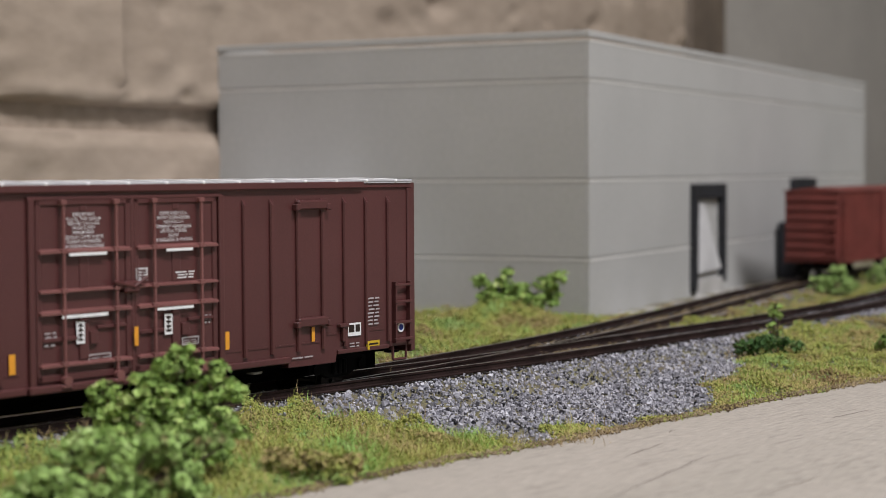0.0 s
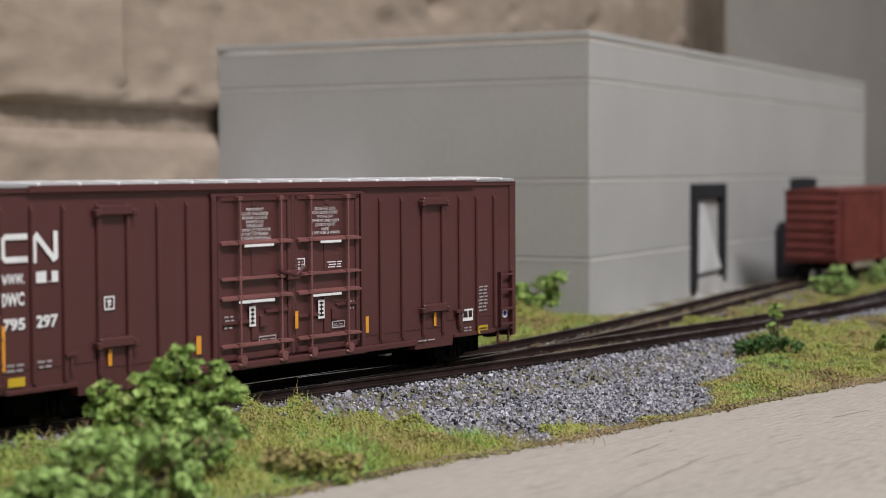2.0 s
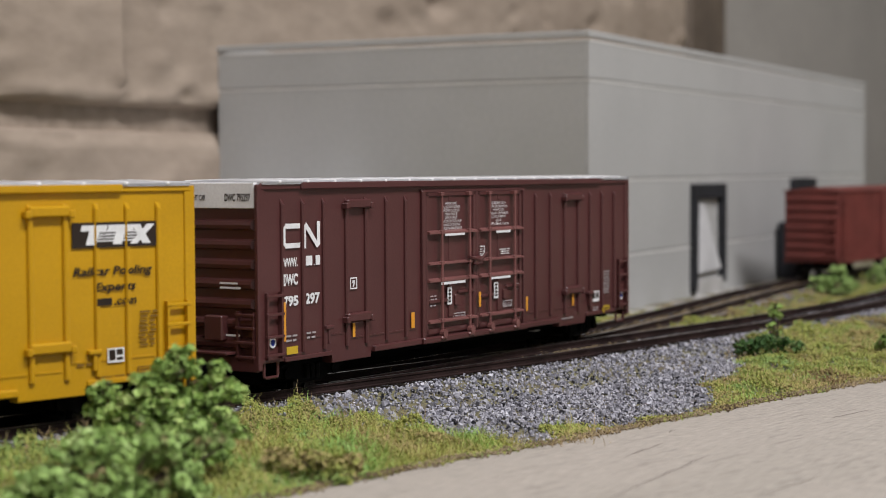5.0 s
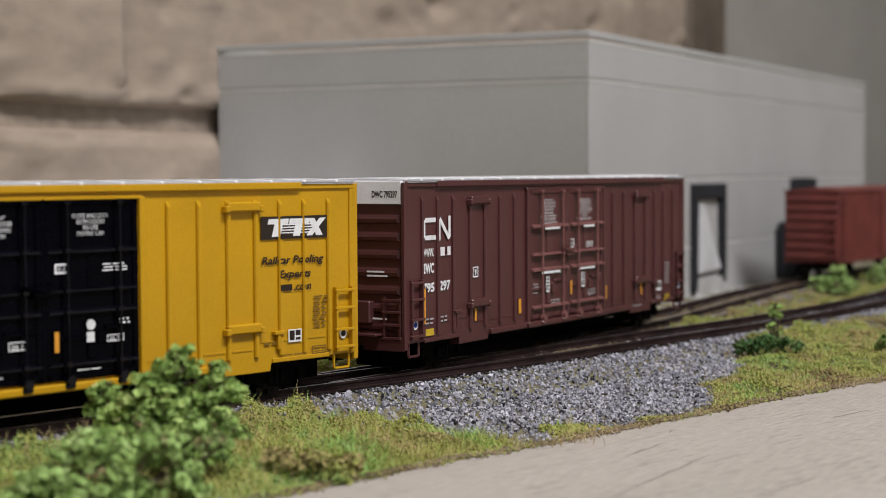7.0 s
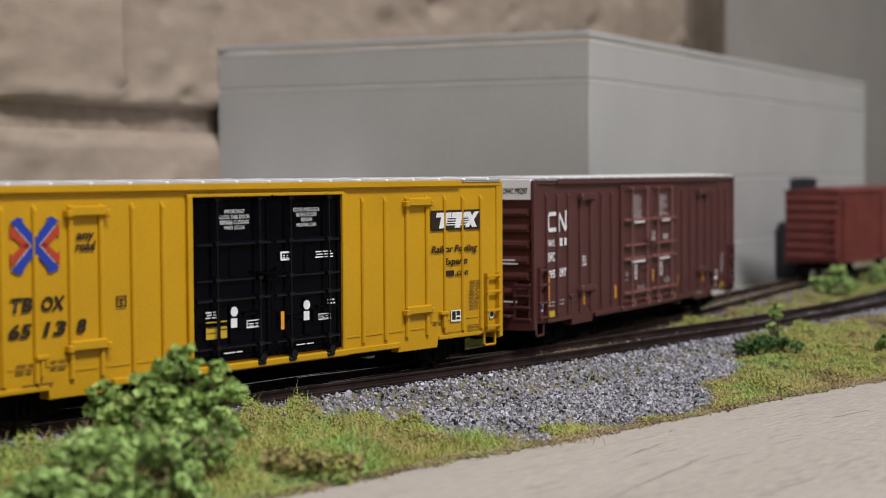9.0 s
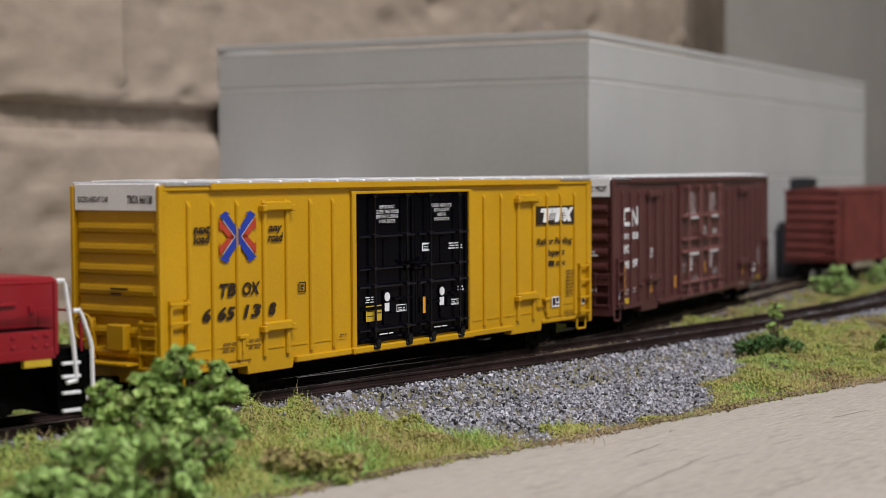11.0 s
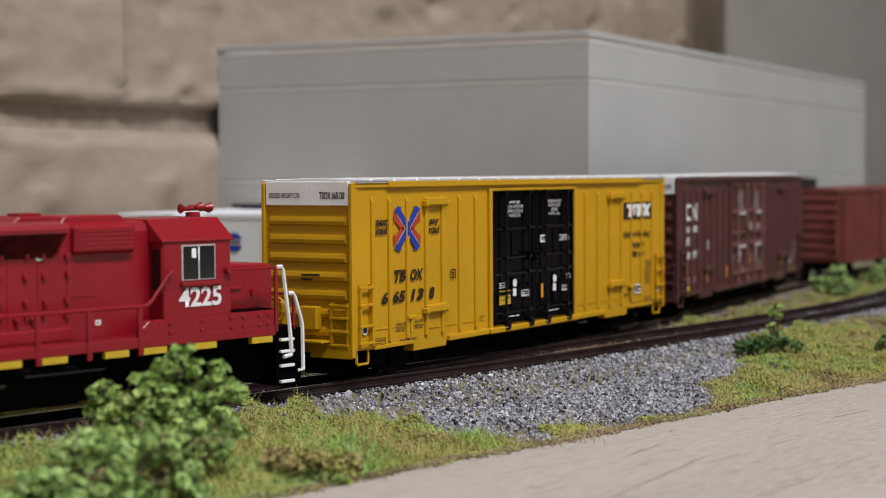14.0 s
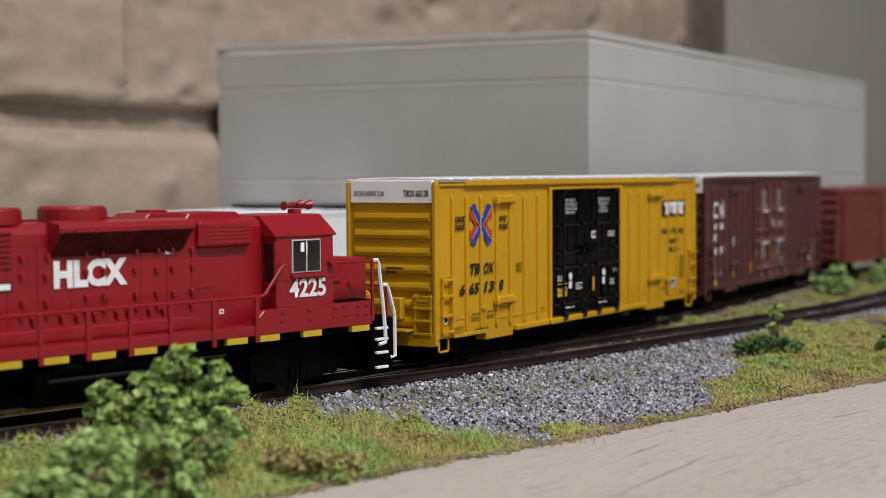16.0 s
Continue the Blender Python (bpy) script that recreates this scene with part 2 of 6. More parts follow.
def tube(bm, pts, r, seg=6):
    """A rod of radius r through points."""
    pts = [Vector(p) * MM for p in pts]
    r *= MM
    rings = []
    for i, p in enumerate(pts):
        d = (pts[min(i + 1, len(pts) - 1)] - pts[max(i - 1, 0)]).normalized()
        a = d.orthogonal().normalized() if not rings else (axis - d * axis.dot(d)).normalized()
        axis = a
        b = d.cross(a)
        rings.append([bm.verts.new(p + (a * math.cos(k * 2 * math.pi / seg) + b * math.sin(k * 2 * math.pi / seg)) * r) for k in range(seg)])
    for q0, q1 in zip(rings, rings[1:]):
        for k in range(seg):
            bm.faces.new((q0[k], q0[(k + 1) % seg], q1[(k + 1) % seg], q1[k]))
    bm.faces.new(rings[0][::-1])
    bm.faces.new(rings[-1])
    return bm


def disc(bm, centre, axis, r, thick, seg=20, r2=None):
    """A short cylinder or cone along an axis letter."""
    d = {"x": Vector((1, 0, 0)), "y": Vector((0, 1, 0)), "z": Vector((0, 0, 1))}[axis]
    c = Vector(centre)
    a = d.orthogonal().normalized()
    b = d.cross(a)
    r2 = r if r2 is None else r2
    rings = [[bm.verts.new((c + d * o + (a * math.cos(k * 2 * math.pi / seg) + b * math.sin(k * 2 * math.pi / seg)) * q) * MM) for k in range(seg)]
             for o, q in ((-thick / 2, r), (thick / 2, r2))]
    for k in range(seg):
        bm.faces.new((rings[0][k], rings[0][(k + 1) % seg], rings[1][(k + 1) % seg], rings[1][k]))
    bm.faces.new(rings[0][::-1])
    bm.faces.new(rings[1])
    return bm


def ring(bm, centre, axis, r, tube_r, seg=16):
    c = Vector(centre)
    d = {"x": Vector((1, 0, 0)), "y": Vector((0, 1, 0)), "z": Vector((0, 0, 1))}[axis]
    a = d.orthogonal().normalized()
    b = d.cross(a)
    rows = []
    for k in range(seg):
        t = k * 2 * math.pi / seg
        o = a * math.cos(t) + b * math.sin(t)
        rows.append([bm.verts.new((c + o * (r + tube_r * math.cos(q * math.pi / 2)) + d * tube_r * math.sin(q * math.pi / 2)) * MM) for q in range(4)])
    for k in range(seg):
        for q in range(4):
            bm.faces.new((rows[k][q], rows[(k + 1) % seg][q], rows[(k + 1) % seg][(q + 1) % 4], rows[k][(q + 1) % 4]))
    return bm


def lettering(name, text, x0, x1, z0, z1, y, mat, parent, label="", slant=0.0, bold=0.0, plane="side", lines=1.0):
    """Letters on a side that faces -y (plane side) or an end that faces -x (plane end), fitted into a field."""
    cu = bpy.data.curves.new(name, "FONT")
    cu.body, cu.shear, cu.offset, cu.extrude, cu.resolution_u = text, slant, bold, 0.0, 3
    cu.align_x, cu.space_line = "CENTER", lines
    tmp = bpy.data.objects.new(name, cu)
    me = bpy.data.meshes.new_from_object(tmp)
    bpy.data.objects.remove(tmp)
    bpy.data.curves.remove(cu)
    xs, ys = [v.co.x for v in me.vertices], [v.co.y for v in me.vertices]
    ax, bx, ay, by = min(xs), max(xs), min(ys), max(ys)
    for v in me.vertices:
        u = x0 + (v.co.x - ax) / (bx - ax) * (x1 - x0)
        w = z0 + (v.co.y - ay) / (by - ay) * (z1 - z0)
        v.co = Vector((u, y, w)) * MM if plane == "side" else Vector((y, -u, w)) * MM
    me.materials.append(mat)
    ob = new(name, me)
    ob.parent = parent
    if label:
        ob["label"] = label
    return ob


def bars(rows, y, plane="side", thick=0.02):
    """Flat strips (x0, x1, z0, z1) painted on a side at depth y."""
    bm = bmesh.new()
    for x0, x1, z0, z1 in rows:
        if plane == "side":
            box(bm, x0, x1, y, y + thick, z0, z1)
        else:
            box(bm, y, y + thick, -x1, -x0, z0, z1)
    return bm


def flat(pts, y, thick=0.02):
    return prism(pts, y, y + thick, "y")


def empty(name, label, category, group="", kind=""):
    ob = new(name)
    ob.empty_display_size = 0.01
    return tagged(ob, label, category, group, kind)

# ---------------------------------------------------------------- the large structure
RUN_X = -46.0
BLD = Matrix.Translation((0.0378, 0.4430, 0)) @ Matrix.Rotation(radians(63.42), 4, "Z")


def main_line():
    """The through track beside the train's line: a smooth run past a few stations."""
    keys = [on_line(-0.5), on_line(-0.25), on_line(0.0), Vector((-0.0286, 0.2732, 0)), Vector((-0.0040, 0.3005, 0)), Vector((0.0188, 0.3265, 0)),
            Vector((0.0450, 0.3600, 0)), Vector((0.0768, 0.4000, 0)), Vector((0.1105, 0.4500, 0)), Vector((0.142, 0.51, 0)),
            Vector((0.170, 0.58, 0)), Vector((0.195, 0.66, 0)), Vector((0.22, 0.75, 0))]
    out = []
    for i in range(1, len(keys) - 2):
        p0, p1, p2, p3 = keys[i - 1:i + 3]
        for k in range(30):
            t = k / 30
            out.append(0.5 * ((2 * p1) + (p2 - p0) * t + (2 * p0 - 5 * p1 + 4 * p2 - p3) * t * t + (3 * p1 - p0 - 3 * p2 + p3) * t ** 3))
    return out


MAIN = main_line()
TRAIN_LINE = [on_line(s * 0.05) for s in range(-46, 92)]
_M = np.array([(p.x, p.y) for p in MAIN])
_T = np.array([(p.x, p.y) for p in TRAIN_LINE])
ROAD_P, ROAD_D = Vector((-0.0184, 0.2048, 0)), radians(49.8)
_RN = np.array((-math.sin(ROAD_D), math.cos(ROAD_D)))
_RA = np.array((math.cos(ROAD_D), math.sin(ROAD_D)))


def track_gap(x, y):
    q = np.array((x, y))
    return min(np.sqrt(((_M - q) ** 2).sum(1)).min(), np.sqrt(((_T - q) ** 2).sum(1)).min())


def road_edge(a):
    """How far the road's edge swings off its straight line, along the way."""
    stations = ((-0.4, 0.0024), (0.030, 0.0024), (0.056, 0.0004), (0.085, -0.0002), (0.120, -0.0008), (0.152, -0.0032), (0.25, -0.009), (0.8, -0.02))
    for (a0, e0), (a1, e1) in zip(stations, stations[1:]):
        if a <= a1:
            t = max(0.0, (a - a0) / (a1 - a0))
            return e0 + (e1 - e0) * t
    return stations[-1][1]


def road_coords(x, y):
    """Distance from the road's edge towards the track, and the way along it."""
    q = np.array((x - ROAD_P.x, y - ROAD_P.y))
    a = float(q @ _RA)
    return float(q @ _RN) - road_edge(a), a


def ground_height(x, y):
    e, a = road_coords(x, y)
    base = -0.0056 + 0.0016 * min(1, max(0, e / 0.06))
    if e < 0.002:
        return -0.0058
    g = track_gap(x, y)
    bed = max(0.0, min(1.0, (0.017 - g) / 0.008))
    rough = 0.0004 * noise.noise(Vector((x * 90, y * 90, 1))) + 0.0003 * noise.noise(Vector((x * 300, y * 300, 4)))
    return base * (1 - bed) - 0.0017 * bed + rough * (1 - bed)


def build_ground():
    xs = [-3.0, -1.2, -0.5] + [-0.26 + i * 0.0045 for i in range(124)] + [0.5, 1.2, 3.0]
    ys = [-2.4, -1.0, -0.2] + [0.12 + i * 0.0045 for i in range(124)] + [0.9, 1.6, 3.2]
    rows, faces = [], []
    for y in ys:
        for x in xs:
            inner = -0.3 < x < 0.35 and 0.1 < y < 0.7
            rows.append((x, y, ground_height(x, y) if inner else -0.0058))
    w = len(xs)
    for j in range(len(ys) - 1):
        for i in range(w - 1):
            faces.append((j * w + i, j * w + i + 1, (j + 1) * w + i + 1, (j + 1) * w + i))
    me = bpy.data.meshes.new("ground")
    me.from_pydata(rows, [], faces)
    for p in me.polygons:
        p.use_smooth = True
    me.materials.append(SOIL)
    tagged(new("ground", me), "brown turf-covered ground of a model railway bench", "ground", kind="structure")


def build_road():
    """A pale board road with a slightly ragged edge towards the grass and a few open checks."""
    bm = bmesh.new()
    n = 260
    far, near, low = [], [], []
    for i in range(n + 1):
        a = -0.25 + i * 0.9 / n
        w = 0.0006 * noise.noise(Vector((a * 130, 0, 2))) + 0.0008 * noise.noise(Vector((a * 30, 5, 2)))
        p = np.array((ROAD_P.x, ROAD_P.y)) + _RA * a + _RN * (w - 0.0004 + road_edge(a))
        q = np.array((ROAD_P.x, ROAD_P.y)) + _RA * a - _RN * 0.34
        far.append(bm.verts.new((p[0], p[1], -0.0050)))
        near.append(bm.verts.new((q[0], q[1], -0.0050)))
        low.append(bm.verts.new((p[0], p[1], -0.0062)))
    for i in range(n):
        bm.faces.new((far[i], far[i + 1], near[i + 1], near[i]))
        bm.faces.new((low[i], low[i + 1], far[i + 1], far[i]))
    road = part("road", bm, ROAD)
    tagged(road, "pale beige board road with fine grain and cracks", "road", kind="structure")
    # open checks in the board: thin dark slivers
    crack = material("crack_shadow_brown", (0.10, 0.08, 0.065), 0.9, vary=0.2, scale=400)
    for a0, e0, length, bend in ((0.0245, -0.0293, 0.034, 0.20), (0.0495, -0.0145, 0.014, 0.20), (0.1005, -0.0190, 0.012, -0.03), (0.0715, -0.0073, 0.0035, 0.30),
                                 (0.035, -0.0426, 0.018, 0.02)):
        bm = bmesh.new()
        up, dn = [], []
        for i in range(13):
            t = i / 12
            a = a0 + t * length
            e = e0 + bend * t * length + 0.0004 * noise.noise(Vector((a * 900, e0 * 100, 1)))
            wd = 0.00010 * math.sin(math.pi * (0.05 + 0.9 * t)) * (0.6 + 0.6 * random.random())
            for side, out in ((1, up), (-1, dn)):
                p = np.array((ROAD_P.x, ROAD_P.y)) + _RA * a + _RN * (e + side * wd)
                out.append(bm.verts.new((p[0], p[1], -0.00497)))
        for i in range(12):
            bm.faces.new((up[i], up[i + 1], dn[i + 1], dn[i]))
        part("crack", bm, crack, road)


def block(w, h, x_mid, z_mid, fine):
    """One hollow concrete block face: a ragged lower arris, a sloping upper lip, pits, lumps and a paint run in its relief."""
    bm = bmesh.new()
    rng = random.Random(int(x_mid * 7 + z_mid * 13) + 5)
    step = 2.0 if fine else 9.0
    nx = max(8, int(w / step))
    edge = [0, 0.5, 1.0, 1.6, 2.4, 3.2, 4.2, 5.4, 7.0, 9.0]
    zs = [-h / 2 + q for q in edge] + [-h / 2 + 11 + k * step for k in range(int((h - 22) / step))] + [h / 2 - q for q in edge[::-1]]
    marks = []
    for _ in range(int(w * h / 420) if fine else 0):
        r = rng.uniform(1.2, 3.6)
        marks.append((rng.uniform(-w / 2, w / 2), rng.uniform(-h / 2, h / 2), r, rng.choice((-1, 1, 1)) * rng.uniform(0.4, 1.0) * r * 0.8))
    mx = np.array(marks) if marks else np.zeros((1, 4)) + (0, 0, 1, 0)
    rows = []
    for z in zs:
        row = []
        for i in range(nx + 1):
            x = -w / 2 + w * i / nx
            gx, gz = x + x_mid, z + z_mid
            wave = 1.5 * noise.noise(Vector((gx * 0.04, gz * 0.004, 3))) + 0.9 * noise.noise(Vector((gx * 0.13, 0, 6)))
            low, high = z + h / 2 - 0.3 - wave, h / 2 - z + 0.25 * wave
            y = -2.25
            if low < 1.2:
                y = 2.4 - 4.65 * max(0.0, min(1.0, low / 1.2)) ** 0.5
            elif low < 6:
                y -= 0.7 * (1 - abs(low - 3.4) / 2.6) if abs(low - 3.4) < 2.6 else 0.0
            if high < 4.6:
                y = 0.5 - 3.1 * max(0.0, high / 4.6) ** 0.9
            if z >= h / 2 - 0.01:
                y = 2.4
            v = Vector((gx * 0.025, gz * 0.05, 7.1))
            y += 0.30 * noise.noise(v) + 0.28 * noise.noise(v * 3.1) + 0.16 * noise.noise(v * 7.7)
            y += 4.5 * max(0, noise.noise(Vector((gx * 0.06, gz * 0.13, 9))) - 0.42)
            d2 = (((x - mx[:, 0]) / 2.3) ** 2 + (z - mx[:, 1]) ** 2) / mx[:, 2] ** 2
            y += float((mx[:, 3] * np.exp(-d2)).sum())
            if z_mid > 60 and gz > 57:
                # one paint run that ends in a drop
                y -= 1.0 * math.exp(-((gx - RUN_X - 0.6 * noise.noise(Vector((gz * 0.08, 1, 2)))) / 2.2) ** 2)
                y -= 0.9 * math.exp(-((gx - RUN_X) / 2.6) ** 2 - ((gz - 59.5) / 2.2) ** 2)
            row.append(bm.verts.new((x * MM, y * MM, z * MM)))
        rows.append(row)
    for r0, r1 in zip(rows, rows[1:]):
        for i in range(nx):
            bm.faces.new((r0[i], r0[i + 1], r1[i + 1], r1[i]))
    return bm


def build_wall():
    """Painted concrete block wall behind the bench, a timber post, and plain plaster beyond it; the rest closes the room."""
    wall = part("wall_north", boxes((-1500, 418, 118.3, 225, -250, 1500)), MORTAR)
    tagged(wall, "beige painted concrete block wall with deep mortar joints", "wall", kind="structure")
    wall.matrix_world = BLD
    y0 = 116.2
    h, w = 190.0, 392.0
    for row in range(-2, 4):
        z = 51.6 - 3.0 + (row + 0.5) * (h + 6)
        for col in range(-3, 2):
            x = -46 + (0 if row % 2 == 0 else 198) + (col + 0.5) * 398
            x0, x1 = max(-1490, x - 199), min(416, x + 199)
            if x1 - x0 < 20:
                continue
            b = part("block", block(x1 - x0, h, (x0 + x1) / 2, z, row in (-1, 0) and x1 > -420), WALL, wall, smooth=True)
            b.matrix_local = Matrix.Translation((((x0 + x1) / 2) * MM, y0 * MM, z * MM))
    post = part("wall_post", boxes((418, 479, 112, 225, -250, 1500), bev=3), POST)
    tagged(post, "dark brown timber post in the wall", "post", kind="structure")
    post.matrix_world = BLD
    for name, dims, m in (("wall_east", (479, 2600, 121, 225, -250, 1500), WALL_GREY),
                          ("wall_south", (-1500, 2600, -1900, -1800, -250, 1500), ROOM),
                          ("wall_west", (-1600, -1500, -1900, 225, -250, 1500), ROOM),
                          ("wall_far", (2600, 2700, -1900, 225, -250, 1500), ROOM),
                          ("ceiling", (-1600, 2700, -1900, 225, 1500, 1540), ROOM)):
        ob = part(name, boxes(dims), m)
        tagged(ob, "plain painted plaster closing the room", "wall" if "wall" in name else "ceiling", kind="structure")
        ob.matrix_world = BLD


def build_warehouse():
    """A grey tilt-up panel warehouse: four courses of panels with grooves between, dock doors with black seals."""
    top = empty("warehouse", "grey model warehouse of smooth horizontal wall panels with dock doors", "building")
    top.matrix_world = BLD
    courses = [(-7.0, 11.3), (11.6, 31.8), (32.1, 57.7), (58.0, 67.9)]
    length, depth = 310.0, 114.0
    core = boxes((0.4, length - 0.4, 0.4, depth - 0.4, -7, 66))
    part("core_wall", core, BUILDING, top)
    doors = ((81.2, 113.8, 29.8), (193.0, 226.0, 31.0))
    for z0, z1 in courses:
        # the long face, cut by the door openings
        cuts = [0.0]
        for d0, d1, dz in doors:
            if z0 < dz - 1:
                cuts += [d0, d1]
        cuts.append(length)
        for a, b in zip(cuts[::2], cuts[1::2]):
            bm = boxes((a, b, 0, 0.9, z0, z1), bev=0.22)
            part("wall_panel", bm, BUILDING, top)
        for d0, d1, dz in doors:
            if z0 < dz - 1 and z1 > dz:
                part("wall_panel", boxes((d0, d1, 0, 0.9, dz, z1), bev=0.2), BUILDING, top)
        # pale strips along the top edges of the courses
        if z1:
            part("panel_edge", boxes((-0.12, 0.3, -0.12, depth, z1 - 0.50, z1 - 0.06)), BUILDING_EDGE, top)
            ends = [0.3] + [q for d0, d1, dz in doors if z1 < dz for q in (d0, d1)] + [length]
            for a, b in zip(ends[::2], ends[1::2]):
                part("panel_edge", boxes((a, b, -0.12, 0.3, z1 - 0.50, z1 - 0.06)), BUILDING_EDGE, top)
        # the short face
        for a, b in ((0.9, depth),):
            part("wall_panel", boxes((0, 0.9, a, b, z0, z1), bev=0.22), BUILDING, top)
        part("wall_panel", boxes((0.9, length, depth - 0.9, depth, z0, z1), bev=0.2), BUILDING, top)
        part("wall_panel", boxes((length - 0.9, length, 0.9, depth - 0.9, z0, z1), bev=0.2), BUILDING, top)
    for dims in ((-0.02, length + 0.3, -0.02, 1.5, 68.5, 70.2), (-0.02, 1.5, 1.5, depth + 0.3, 68.5, 70.2),
                 (1.5, length + 0.3, depth - 1.5, depth + 0.3, 68.2, 70.2), (length - 1.5, length + 0.3, 1.5, depth - 1.5, 68.2, 70.2)):
        part("coping", boxes(dims, bev=0.18), BUILDING, top)
    part("roof", boxes((1, length - 1, 1, depth - 1, 64, 66.4)), ROOFING, top)
    for d0, d1, dz in doors:
        door = part("dock_door", boxes((d0 + 3, d1 - 3, 0.5, 0.8, 1, dz - 3)), CURTAIN, top, "grey-white dock curtain in a black seal")
        bm = bmesh.new()
        box(bm, d0, d1, -1.3, 0.85, dz - 4.4, dz, bev=0.3)
        box(bm, d0, d0 + 4.2, -1.3, 0.85, -2.6, dz - 4.4, bev=0.3)
        box(bm, d1 - 4.2, d1, -1.3, 0.85, -1.0, dz - 4.4, bev=0.3)
        part("dock_seal", bm, SEAL, door, "black foam dock seal")
        # a flap that hangs forward at the bottom, narrow above
        flap = prism([(d0 + 8, 24), (d0 + 12, 24), (d1 - 5.5, 3.5), (d0 + 4.6, 3.0)], -0.6, -0.2, "y")
        for v in flap.verts:
            v.co.y -= (24 - v.co.z / MM) * 0.03 * MM
        part("dock_flap", flap, CURTAIN, door, "whitish hanging dock flap")
        part("dock_sill", boxes((d0 + 3, d1 - 3, -1.2, 0.6, -6.0, 0.8), bev=0.2), CONCRETE, top)
    for c in (97.5, 70.8):
        door = part("dock_door", boxes((-0.2, 0.5, c - 9, c + 9, 0, 22)), CURTAIN, top)
        bm = bmesh.new()
        box(bm, -1.4, 0.4, c - 11.5, c + 11.5, 21.5, 25.2, bev=0.3)
        box(bm, -1.4, 0.4, c - 11.5, c - 9, 0, 21.5, bev=0.3)
        box(bm, -1.4, 0.4, c + 9, c + 11.5, 0, 21.5, bev=0.3)
        part("dock_seal", bm, SEAL, door, "black foam dock seal")
    # paved strip along the foot of the long face
    pad = part("concrete_apron", boxes((3, 250, -9.5, -0.2, -8, -4.0), bev=0.4), CONCRETE)
    pad.matrix_world = BLD
    tagged(pad, "pale concrete apron along the warehouse wall", "apron", kind="structure")
    # plain black box added to fill a dark patch beside the parked boxcar
    dark_box = part("utility_cabinet", boxes((173, 188, -8, -1.0, -4.0, 16), bev=0.6), SEAL)
    dark_box.matrix_world = BLD
    tagged(dark_box, "low plain black box at the warehouse wall", "cabinet")


def build_trailer(c):
    """A short white van trailer backed to a dock, nose to the open."""
    t = empty("van_trailer", "white van trailer with round blue emblems, backed to a dock", "trailer", "trailers at the dock")
    t.matrix_world = BLD @ Matrix.Translation((-0.0295, c * MM, -0.0042))
    part("body", boxes((-28, 28, -8.4, 8.4, 6.5, 28.0), bev=0.35), TRAILER, t)
    part("top_rail", boxes((-28.2, 28.2, -8.6, -8.2, 27.0, 28.2), (-28.2, 28.2, 8.2, 8.6, 27.0, 28.2), (-28.25, -27.8, -8.6, 8.6, 27.0, 28.2), bev=0.1), TRAILER, t)
    part("bottom_rail", boxes((-28.2, 28.2, -8.65, -8.2, 6.3, 7.4), (-28.2, 28.2, 8.2, 8.65, 6.3, 7.4), bev=0.1), BAND, t)
    for y in (-8.5, 8.2):
        part("corner_post", boxes((-28.3, -27.7, y, y + 0.3, 6.5, 28)), TRAILER, t)
    part("underframe", boxes((-20, 27, -3, 3, 4.6, 6.5)), UNDER, t)
    for y in (-5, 5):
        part("landing_leg", boxes((-16, -15, y - 0.5, y + 0.5, 0, 6.5)), UNDER, t)
    for x in (16, 23):
        for y in (-6.4, 6.4):
            part("wheel", disc(bmesh.new(), (x, y, 3.2), "y", 3.2, 2.8), PLASTIC, t)
    for plane in ("nose", "flank"):
        bm = bmesh.new()
        for s in (1, -1):
            seg = [(math.cos(k * math.pi / 12) * 2.1, s * (0.75 + math.sin(k * math.pi / 12) * 1.6)) for k in range(13)]
            if plane == "nose":
                q = prism([(p[0], p[1] + 21.2) for p in seg], -28.36, -28.30, "x")
            else:
                q = prism([(p[0] - 16.0, p[1] + 21.2) for p in seg], -8.76, -8.70, "y")
            me = bpy.data.meshes.new("q")
            q.to_mesh(me)
            q.free()
            bm.from_mesh(me)
            bpy.data.meshes.remove(me)
        part("emblem", bm, BLUE, t, "round blue emblem with a white band")
        part("emblem_band", bars([(-1.8, 1.8, 20.95, 21.45)], -28.34, "end") if plane == "nose" else bars([(-17.8, -14.2, 20.95, 21.45)], -8.72), WHEEL, t)


# ---------------------------------------------------------------- track


def sweep(line, offset, mats, name, parent):
    """A rail of small section swept along a line at a sideways offset (mm)."""
    prof = [(-0.55, -1.45), (0.55, -1.45), (0.55, -1.25), (0.15, -1.1), (0.15, -0.45), (0.33, -0.35), (0.33, 0.0), (-0.33, 0.0), (-0.33, -0.35),
            (-0.15, -0.45), (-0.15, -1.1), (-0.55, -1.25)]
    bm = bmesh.new()
    rings = []
    for i, p in enumerate(line):
        d = (line[min(i + 1, len(line) - 1)] - line[max(i - 1, 0)]).normalized()
        nrm = Vector((-d.y, d.x, 0))
        c = p + nrm * offset * MM
        rings.append([bm.verts.new(c + nrm * a * MM + Vector((0, 0, b * MM))) for a, b in prof])
    k = len(prof)
    for r0, r1 in zip(rings, rings[1:]):
        for j in range(k):
            f = bm.faces.new((r0[j], r0[(j + 1) % k], r1[(j + 1) % k], r1[j]))
            f.material_index = 1 if j == 6 else 0
    bm.faces.new(rings[0])
    bm.faces.new(rings[-1][::-1])
    return part(name, bm, mats, parent)


